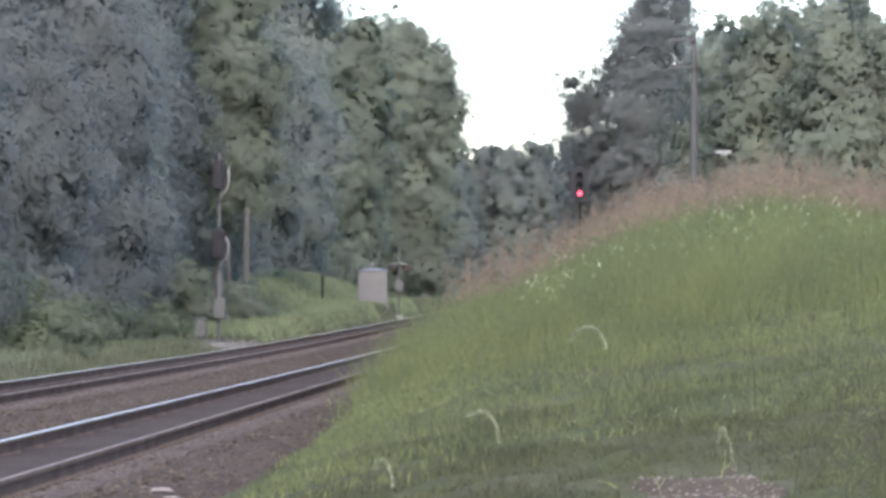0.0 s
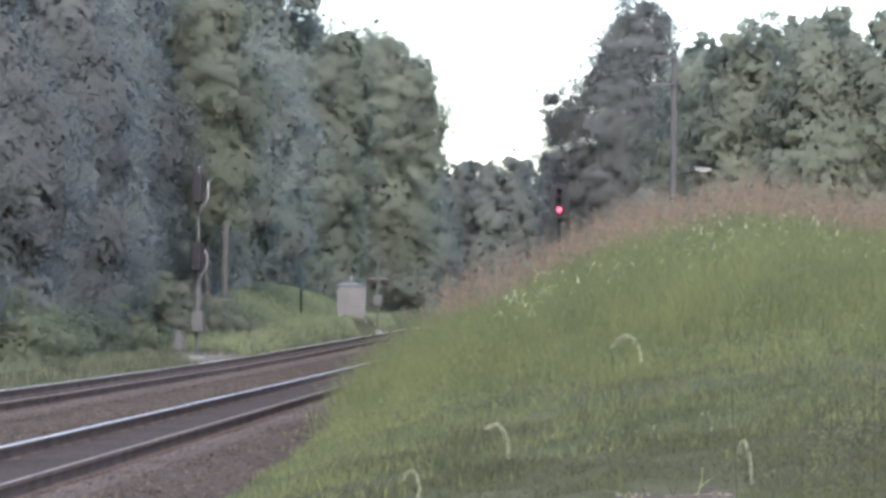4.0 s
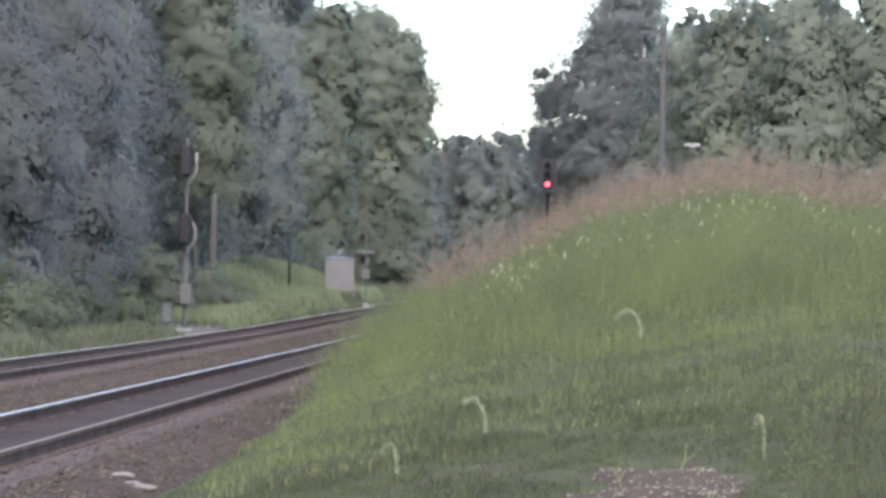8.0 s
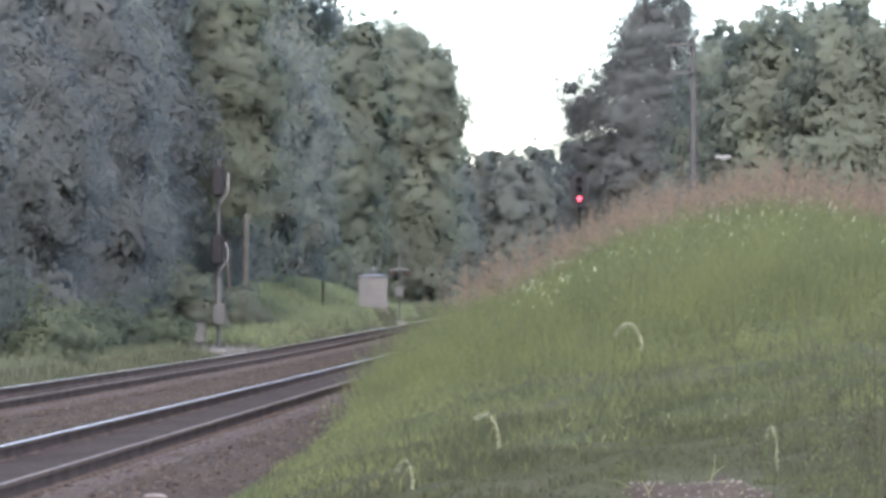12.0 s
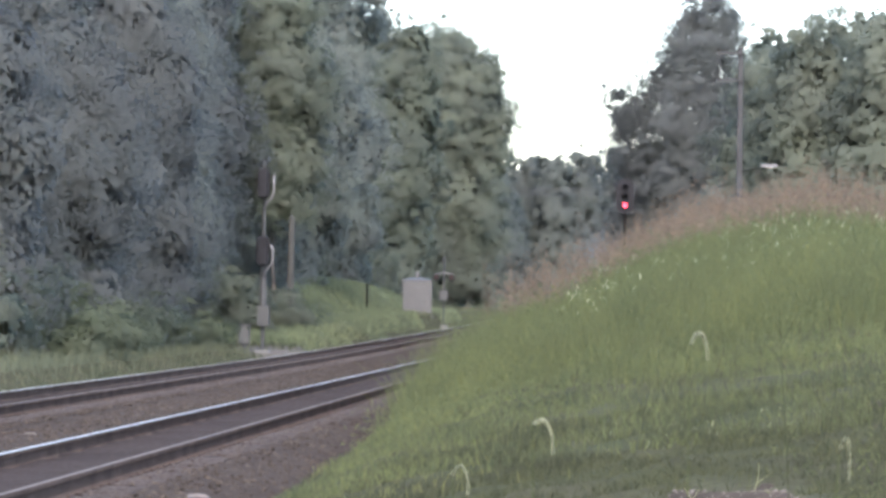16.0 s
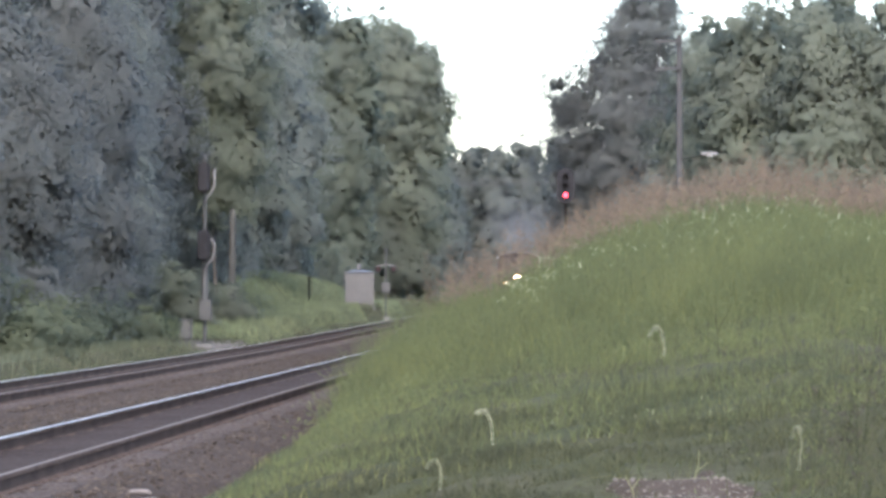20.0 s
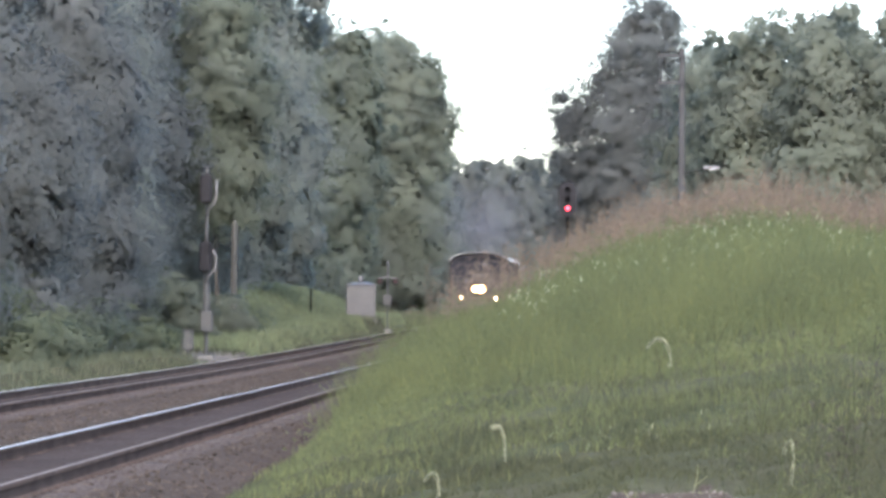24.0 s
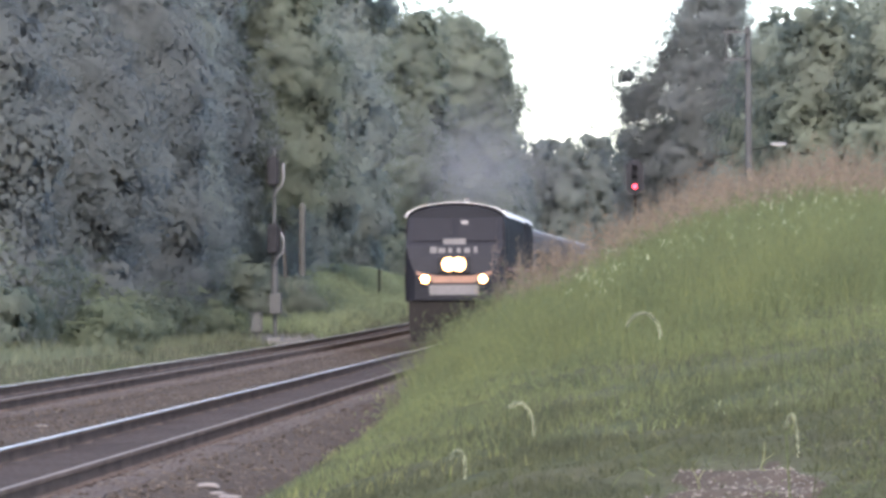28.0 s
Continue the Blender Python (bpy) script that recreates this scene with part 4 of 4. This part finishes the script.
def weed(x, y, height, seed, material, label):
    """A thin branching weed stalk with small leaves."""
    g = random.Random(seed)
    y = y * K
    t = empty("weed", pose(x, y, float(land(x, y)), g.uniform(-4, 4), g.uniform(-9, 9)), label, "weed", "tall weeds")
    bm = rod((0, 0, 0), (0.03, 0, height), 0.003, 0.0015, 6)
    tips = [(0.03, 0, height)]
    for i in range(9):
        z = height * g.uniform(0.45, 0.95)
        a = g.uniform(0, 6.28)
        r = g.uniform(0.06, 0.18)
        e = (r * math.cos(a), r * math.sin(a), z + r * 1.1)
        rod((0.03 * z / height, 0, z), e, 0.0014, 0.0007, 5, bm)
        tips.append(e)
    part("stalk", bm, STEM_DARK, t)
    v = []
    for e in tips:
        for _ in range(16):
            p = Vector(e) + Vector((g.gauss(0, 0.03), g.gauss(0, 0.03), g.gauss(-0.03, 0.04)))
            d, s = Vector((g.gauss(0, 1), g.gauss(0, 1), g.gauss(0, 1))).normalized() * 0.016, Vector((g.gauss(0, 1), g.gauss(0, 1), g.gauss(0, 1))).normalized() * 0.006
            v += [p - d, p + s, p + d]
    np_mesh("leaves", np.array([tuple(q) for q in v]), np.arange(len(v)).reshape(-1, 3), material, t)
    return t


def spot(px, py, dist):
    """A place dist metres ahead from its offset right of and above the track's vanishing line."""
    return (px / 5500 * dist, dist * K, 1.69 - py / 5500 * dist)


FOXTAILS = []
for i, (px, py, dist, curl, ln, rise) in enumerate(((-330, 286, 8.2, 0.022, 0.06, 0.7), (-180, 203, 8.0, 0.042, 0.07, 0.25), (306, 226, 8.0, 0.015, 0.09, 0.6), (75, 43, 8.4, 0.047, 0.058, 0.9))):
    FOXTAILS.append(foxtail(spot(px, py, dist), 1.1, curl, ln, rise, 700 + i))
for i, (wx, wy, hh) in enumerate(((0.5, 11, 1.3), (0.86, 11.6, 1.15), (1.0, 11.2, 1.3), (1.12, 12, 1.3), (0.92, 13.5, 1.2), (0.66, 14, 1.45), (1.06, 13, 1.4), (0.95, 12.4, 1.1))):
    weed(wx, wy, hh, 760 + i, DEAD if i in (1, 2, 3, 6) else WEED_LEAF, "dead brown weed stalk with withered leaves" if i in (1, 2, 3, 6) else "thin branching weed stalk with small leaves")

# dry bent stalks beside the bare patch
for i, (wx, wy, hh, tilt) in enumerate(((0.62, 21.2, 0.3, 16), (0.24, 20.4, 0.22, -14))):
    wy *= K
    stalk = empty("dry_stalk", pose(wx, wy, float(land(wx, wy)), 0, tilt, 0), "dry pale bent stalk on the bare patch", "dry stalk", "dry stalks")
    part("stem", loft([[(0.03 * math.sin(3 * k / 8) + 0.004 * math.cos(m * math.tau / 6), 0.004 * math.sin(m * math.tau / 6), hh * k / 8 - 0.02) for m in range(6)] for k in range(9)]), DRY, stalk)
    part("side_shoot", rod((0.02, 0, hh * 0.45), (0.09, 0, hh * 0.75), 0.003, 0.002, 6), DRY, stalk)

# bits of pale stone on the ballast
for i, (sx, sy, r) in enumerate(((-4.52, 30.4, 0.08), (-4.38, 30.1, 0.06), (-4.24, 29.9, 0.09), (-4.62, 30.7, 0.05), (-9.05, 44.3, 0.06))):
    bm = bmesh.new()
    bmesh.ops.create_icosphere(bm, subdivisions=2, radius=r)
    gg = random.Random(800 + i)
    for v in bm.verts:
        v.co *= gg.uniform(0.75, 1.15)
        v.co.z *= 0.4
        v.co.x *= 1.5
        v.co.y *= 0.8
    st = tagged(part("pale_rock", bm, PALE_STONE), "pale broken rock lying on the ballast", "rock", "pale rocks")
    st.matrix_world = pose(sx, sy * K, float(bed(np.array(sx), np.array(sy * K))) + r * 0.3)


def bare(x, y):
    """Top of the bare patch, which dips under the soil at its ragged rim."""
    r = np.hypot((x - 0.5) / 0.66, (y / K - 20.4) / 2.6) + 0.16 * np.sin(7 * x + 2 * y) + 0.1 * np.sin(15 * x - 3 * y)
    return rough_land(x, y) + 0.035 - 0.16 * smooth01((r - 0.6) / 0.5)


tagged(grid("bare_patch", np.linspace(-0.5, 1.5, 34), np.linspace(17 * K, 24 * K, 60), bare, BARE), "bare brown soil patch in the trodden grass", "bare soil", kind="structure")
tagged(stones("gravel_patch", 600, -0.1, 1.1, 18.6, 22.4, bare, 0.005, 0.019, 9, CHIPS), "scatter of pale gravel on a bare patch", "gravel", kind="stuff")


# ---- the train ----
def section(w, low, eave, crown_z, n=10, y=0.0, shrink=0.0):
    """A car's cross-section: sides, then an arched roof."""
    pts = [(-w, y, low), (w, y, low), (w, y, eave - 0.25)]
    for i in range(n + 1):
        a = math.pi * i / n
        pts.append((w * 0.985 * math.cos(a), y, eave + (crown_z - eave) * math.sin(a) ** 0.75))
    pts.append((-w, y, eave - 0.25))
    return pts


def truck(parent, y, name="truck", axles=2):
    bm = box((2.3, 3.4, 0.42), (0, y, 0.62), 0.06)
    for sx in (-1.05, 1.05):
        box((0.16, 3.8, 0.3), (sx, y, 0.66), 0.05, bm)
    tr = part(name, bm, UNDER, parent)
    for dy in (-1.35, 1.35):
        for sx in (-0.753, 0.753):
            part("wheel", rod((sx - 0.065, y + dy, 0.5), (sx + 0.065, y + dy, 0.5), 0.5, None, 24), RAIL_SIDE, tr)


def locomotive():
    t = empty("locomotive", pose(NEAR_X, 94, 0), "dark blue passenger locomotive with lit headlights", "locomotive")
    w = 1.52
    # body: raked cab front into a long straight carbody
    rings = [section(w * 0.97, 1.5, 3.64, 4.14, y=0.95), section(w, 1.3, 3.68, 4.24, y=1.35), section(w, 1.25, 3.68, 4.24, y=21.0)]
    part("carbody", loft(rings), BLUE, t)
    nose = [[(-1.16, 0.0, 1.35), (1.16, 0.0, 1.35), (1.16, 0.0, 2.15), (-1.16, 0.0, 2.15)], [(-1.36, 0.16, 1.32), (1.36, 0.16, 1.32), (1.34, 0.16, 2.6), (-1.34, 0.16, 2.6)],
            [(-1.47, 0.34, 1.3), (1.47, 0.34, 1.3), (1.44, 0.34, 2.95), (-1.44, 0.34, 2.95)], [(-1.5, 1.0, 1.3), (1.5, 1.0, 1.3), (1.38, 1.0, 3.86), (-1.38, 1.0, 3.86)]]
    part("nose", loft(nose), BLUE, t)
    part("nose_panel", sheet([(-0.72, 1.5), (0.72, 1.5), (0.74, 1.8), (-0.74, 1.8)], -0.02, 0.03), LOCO_GREY, t, "silver lower nose panel")
    part("lit_nose_stripe", sheet([(-1.12, 2.12), (-0.6, 1.86), (0.6, 1.86), (1.12, 2.12), (1.12, 2.2), (0.52, 2.06), (-0.52, 2.06), (-1.12, 2.2)], -0.012, 0.03), LIT_STRIPE, t, "nose stripe coloured warm for the headlights' glow")
    for sx in (-1, 1):
        pts = [(sx * 0.1, 3.1), (sx * 1.28, 3.1), (sx * 1.22, 3.72), (sx * 0.1, 3.78)]
        bm = bmesh.new()
        vs = [bm.verts.new((x, 0.34 + (z - 2.95) * 0.63 - 0.04, z)) for x, z in pts]
        bm.faces.new(vs)
        got = bmesh.ops.extrude_face_region(bm, geom=bm.faces[:])
        bmesh.ops.translate(bm, vec=(0, 0.06, 0.0), verts=[v for v in got["geom"] if isinstance(v, bmesh.types.BMVert)])
        bmesh.ops.recalc_face_normals(bm, faces=bm.faces[:])
        part("windshield", bm, GLASS_DARK, t)
        lamp = part("ditch_light", rod((sx * 0.855, -0.09, 1.97), (sx * 0.855, 0.1, 1.97), 0.15, None, 20), BLACK, t)
        part("halo_disc", rod((sx * 0.855, -0.11, 1.97), (sx * 0.855, -0.092, 1.97), 0.125, None, 20), LAMP_HALO, lamp, "glowing amber disc for the lamp's halo")
        part("lamp", rod((sx * 0.855, -0.13, 1.97), (sx * 0.855, -0.112, 1.97), 0.085, None, 20), LAMP_WHITE, lamp, "glowing lamp")
        part("side_stripe", box((0.02, 19.6, 0.5), (sx * 1.53, 11.0, 1.9)), UNDER, t, "dark side band")
        part("side_pinstripe", box((0.02, 19.6, 0.1), (sx * 1.53, 11.0, 2.25)), LOCO_RED, t, "red side stripe")
        part("cab_window", box((0.03, 0.8, 0.6), (sx * 1.51, 2.3, 3.2), 0.01), GLASS_DARK, t)
        part("cab_door", box((0.03, 0.7, 1.9), (sx * 1.515, 3.6, 2.6), 0.01), BLUE, t)
        part("vent_grille", box((0.04, 3.0, 0.9), (sx * 1.52, 15.5, 3.4), 0.01), BLACK, t)
        bm = bmesh.new()
        ring = [(sx * 1.53, 3.8), (sx * 1.53, 3.83), (sx * 1.42, 4.0), (sx * 1.4, 3.97)]
        part("roof_edge", loft([[(x, 1.2, z) for x, z in ring], [(x, 20.9, z) for x, z in ring]], bm), ROOF_SHEEN, t, "roof edge coloured pale for the sky's sheen")
    arc = [(1.53 * math.cos(a), 3.68 + 0.58 * math.sin(a) ** 0.75) for a in [math.pi * (0.1 + 0.05 * i) for i in range(17)]]
    rim = [(x, z) for x, z in arc] + [(x * 0.99, z - 0.018) for x, z in reversed(arc)]
    bm = bmesh.new()
    va = [[bm.verts.new((x, yy, z)) for x, z in rim] for yy in (0.98, 1.34)]
    k = len(rim)
    for i in range(k):
        bm.faces.new((va[0][i], va[0][(i + 1) % k], va[1][(i + 1) % k], va[1][i]))
    for i in range(16):
        bm.faces.new((va[0][i], va[0][i + 1], va[0][k - 2 - i], va[0][k - 1 - i]))
    part("roof_rim", bm, ROOF_SHEEN, t, "roof rim coloured pale for the sky's sheen")
    house = part("headlight_housing", box((0.95, 0.16, 0.5), (0, -0.02, 2.4), 0.05), BLACK, t)
    for sx in (-0.15, 0.15):
        part("halo_disc", rod((sx, -0.12, 2.4), (sx, -0.1, 2.4), 0.2, None, 24), LAMP_HALO, house, "glowing amber disc for the lamp's halo")
        part("headlight", rod((sx, -0.14, 2.4), (sx, -0.122, 2.4), 0.135, None, 24), LAMP_WHITE, house, "glowing headlight")
    part("number_board", box((0.66, 0.06, 0.2), (0, 0.4, 3.06), 0.01), LOCO_GREY, t, "pale number board")
    for i in range(6):
        part("lettering", box(((0.2, 0.21, 0.11, 0.12, 0.17, 0.11)[i], 0.02, 0.17 if i not in (0, 5) else 0.24), (-0.62 + 0.25 * i, 0.24, 2.8), 0.01), LOCO_GREY, t, "pale lettering block")
    part("destination_card", box((0.2, 0.02, 0.22), (0.28, 0.72, 3.6), 0.0, None, (-20, 0, 0)), LOCO_GREY, t, "pale card behind the windshield")
    bm = bmesh.new()
    plow = [[(-1.35, 0.1, 1.35), (1.35, 0.1, 1.35), (1.35, 0.9, 1.35), (-1.35, 0.9, 1.35)], [(-1.35, -0.05, 0.6), (1.35, -0.05, 0.6), (1.35, 0.9, 0.6), (-1.35, 0.9, 0.6)],
            [(-1.25, -0.25, 0.12), (1.25, -0.25, 0.12), (1.25, 0.8, 0.12), (-1.25, 0.8, 0.12)]]
    part("pilot_plow", loft(plow, bm), UNDER, t)
    part("coupler", box((0.3, 0.7, 0.32), (0, -0.3, 0.86), 0.06), UNDER, t)
    part("horn", rod((0.25, 3.0, 4.31), (0.25, 2.6, 4.33), 0.04, 0.08, 12), SILVER, t)
    part("fan_housing", box((1.6, 2.2, 0.14), (0, 16.5, 4.24), 0.05), BLACK, t)
    part("exhaust_stack", box((0.5, 0.9, 0.16), (0, 11, 4.25), 0.04), UNDER, t)
    part("fuel_tank", box((2.5, 5.0, 0.85), (0, 10.8, 0.72), 0.2), UNDER, t)
    part("skirt", box((2.6, 20, 0.3), (0, 10.9, 1.2), 0.03), UNDER, t)
    truck(t, 4.2)
    truck(t, 17.2)
    return t


def coach(label):
    t = empty("passenger_coach", pose(NEAR_X, 130, 0), label, "railway coach", "coaches of the train")
    rings = [section(1.5, 1.05, 3.45, 3.86, y=0.15), section(1.52, 0.95, 3.5, 3.9, y=0.5), section(1.52, 0.95, 3.5, 3.9, y=25.4), section(1.5, 1.05, 3.45, 3.86, y=25.75)]
    part("carbody", loft(rings), STAINLESS, t)
    rr = []
    for yy in (0.4, 25.5):
        rr.append([(1.2 * math.cos(math.pi * i / 8), yy, 3.72 + 0.24 * math.sin(math.pi * i / 8)) for i in range(9)])
    part("roof_skin", loft(rr), COACH_ROOF, t, "coach roof coloured pale for the bright sky")
    for sx in (-1, 1):
        part("window_band", box((0.02, 22.5, 0.8), (sx * 1.525, 12.9, 2.55)), BLUE, t, "dark window band")
        for i in range(10):
            part("window", box((0.03, 1.55, 0.58), (sx * 1.53, 2.9 + 2.2 * i, 2.55), 0.01), GLASS_DARK, t)
        part("stripe", box((0.02, 24.8, 0.12), (sx * 1.53, 12.9, 2.02)), LOCO_RED, t)
        part("door", box((0.03, 0.8, 2.0), (sx * 1.52, 1.3, 2.15), 0.01), STAINLESS, t)
    part("gangway", box((1.1, 0.3, 2.2), (0, 0.05, 2.2), 0.05), BLACK, t)
    part("underframe", box((2.4, 16, 0.45), (0, 12.9, 0.8), 0.05), UNDER, t)
    truck(t, 3.6)
    truck(t, 22.2)
    return t


def smoke(seed):
    """Thin exhaust haze: puffs of fine soot flecks that thin out towards their rims, rising behind the stack."""
    t = empty("exhaust_smoke", pose(NEAR_X, 94, 0), "thin blue-grey exhaust haze over the locomotive", "smoke")
    g = np.random.default_rng(seed)
    for i in range(14):
        f = (i + 0.5) / 14
        n = 5600
        r = 0.7 + 1.3 * f
        p = g.normal(size=(n, 3)) * r * np.array([1, 1.3, 0.8]) + np.array([g.normal(-0.1, 0.2 + 0.9 * f), 10 + 22 * f, 4.9 + 2.9 * f + g.normal(0, 0.3)])
        v = p[:, None, :] + g.normal(size=(n, 3, 3)) * 0.011
        ob = np_mesh("puff", v.reshape(-1, 3), np.arange(n * 3).reshape(-1, 3), SMOKE, t)
        ob["kind"] = "stuff"
    return t


LOCO = locomotive()
COACHES = [coach("stainless passenger coach with dark window band")]
for i in range(3):
    COACHES.append(copy_thing(COACHES[0], pose(NEAR_X, 160 + 26 * i, 0)))
HAZE = smoke(90)


# ---- what moves ----
def along(t):
    """Metres of the locomotive's nose along the near track at t seconds."""
    return K * float(np.interp(t, [0, 15.5, 18, 20, 22, 24.5, 26, 27, 28], [585, 306, 260, 223.5, 187.5, 146.5, 121.5, 106, 91.5]))


def motions():
    times = [0, 2, 4, 6, 8, 10, 12, 14, 15.5, 16.5, 17.5, 18.5, 19.5, 20.5, 21.5, 22.5, 23.5, 24.5, 25, 25.5, 26, 26.5, 27, 27.5, 28]
    for ob, off, ln in [(LOCO, 0, 21.2), (HAZE, 0, 21.2)] + [(c, 21.6 + 26.1 * i, 25.9) for i, c in enumerate(COACHES)]:
        rows = []
        for t in times:
            a, b = line(NEAR_X, along(t) + off), line(NEAR_X, along(t) + off + ln)
            za, zb = float(grade(along(t) + off)), float(grade(along(t) + off + ln))
            rows.append((t, pose(a[0] - 0.12, a[1], za, math.degrees(math.atan2(zb - za, ln)), 0, -math.degrees(math.atan2(b[0] - a[0], b[1] - a[1])))))
        walk(ob, rows)
    # sideways sway of each head and its turn on the stem, time by time
    sways = (
        [(0, -97, 0), (1.5, -75, 0), (2, -57, 0), (2.5, -50, 0), (4.5, 5, 0), (5, -14, 0), (5.5, -41, 0), (6, -22, 0), (6.5, -22, 0), (7, -23, 0), (7.5, 8, 0), (8, -3, 0), (9.5, 8, 0), (10, 4, 0), (10.5, -7, 0), (11, -15, 0), (11.5, -27, 0), (12, -2, 0), (12.5, -8, 0), (13, -39, 0), (13.5, -21, 0), (15.5, -13, 0), (16, 14, 0), (16.5, 49, 0), (17, 60, 0), (17.5, 39, 0), (18, 12, 0), (18.5, 29, 0), (19, 75, 0), (19.5, 79, 0), (20, 87, 0), (20.5, 64, 0), (21, 33, 0), (21.5, 74, 0), (22, 92, 0), (22.5, 82, 0), (24.5, 95, 0), (28, 30, 0)],
        [(0, -73, 17), (0.5, -71, 28), (1, -59, 35), (1.5, -48, 36), (2, -36, 36), (2.5, -24, 37), (4.5, -3, 39), (5, -13, 39), (5.5, 1, 39), (6, -1, 39), (6.5, -9, 39), (7, -7, 39), (7.5, -20, 39), (8, -6, 39), (8.5, -11, 39), (9, -19, 39), (9.5, -24, 39), (10, -21, 39), (10.5, -7, 39), (11, -20, 39), (11.5, -6, 39), (12, -8, 39), (12.5, -6, 43), (13, 14, 47), (13.5, 0, 47), (15.5, 19, 47), (16, 14, 49), (16.5, 42, 52), (17, 50, 54), (17.5, 41, 57), (18, 55, 58), (18.5, 61, 58), (19, 68, 58), (19.5, 62, 57), (20, 40, 54), (20.5, 35, 55), (21, 64, 57), (21.5, 52, 57), (22, 66, 57), (22.5, 66, 58), (24.5, 117, 58), (25, 104, 58), (25.5, 97, 58), (26, 84, 58), (26.5, 62, 57), (27, 30, 47), (27.5, 6, 41), (28, -9, 35)],
        [(0, -132, 0), (1, -113, 0), (2, -65, 0), (5, -40, 0), (6, -4, 0), (8, 15, 0), (9, -32, 0), (10, -10, 0), (11, 5, 0), (12, 12, 0), (13, 15, 0), (17, 70, 0), (19, 79, 0), (21, 103, 0), (25, 73, 0), (28, -15, 0)],
        [(0, -147, 12), (0.5, -130, 16), (1, -118, 19), (1.5, -125, 21), (2, -99, 23), (2.5, -79, 25), (4.5, -31, 32), (5, -49, 33), (5.5, -34, 33), (6, -14, 33), (6.5, -2, 33), (7, -11, 34), (7.5, 2, 34), (8, 12, 34), (8.5, -37, 35), (9, -38, 35), (9.5, -16, 35), (10, -35, 35), (10.5, -37, 36), (11, -23, 36), (11.5, 1, 36), (12, -16, 36), (12.5, -54, 37), (13, -32, 37), (13.5, 16, 48), (15.5, 32, 52), (16, 53, 58), (16.5, 40, 55), (17, 73, 55), (17.5, 94, 58), (18, 103, 58), (18.5, 133, 58), (19, 110, 58), (19.5, 137, 58), (20, 145, 58), (20.5, 70, 52), (21, 54, 45), (21.5, 97, 58), (22, 131, 58), (22.5, 119, 58), (24.5, 119, 37), (25, 140, 58), (25.5, 127, 58), (26, 107, 55), (26.5, 89, 55), (27, 41, 48), (27.5, -12, 27), (28, -52, 12)])
    for ob, rows in zip(FOXTAILS, sways):
        x, y, z = ob.location
        keyed = []
        for t, px, turn in rows:
            d = px / 5500 * y / K
            keyed.append((t, pose(x, y, z, 0, math.degrees(math.atan2(d, 1.1)), turn)))
        walk(ob, keyed)


motions()
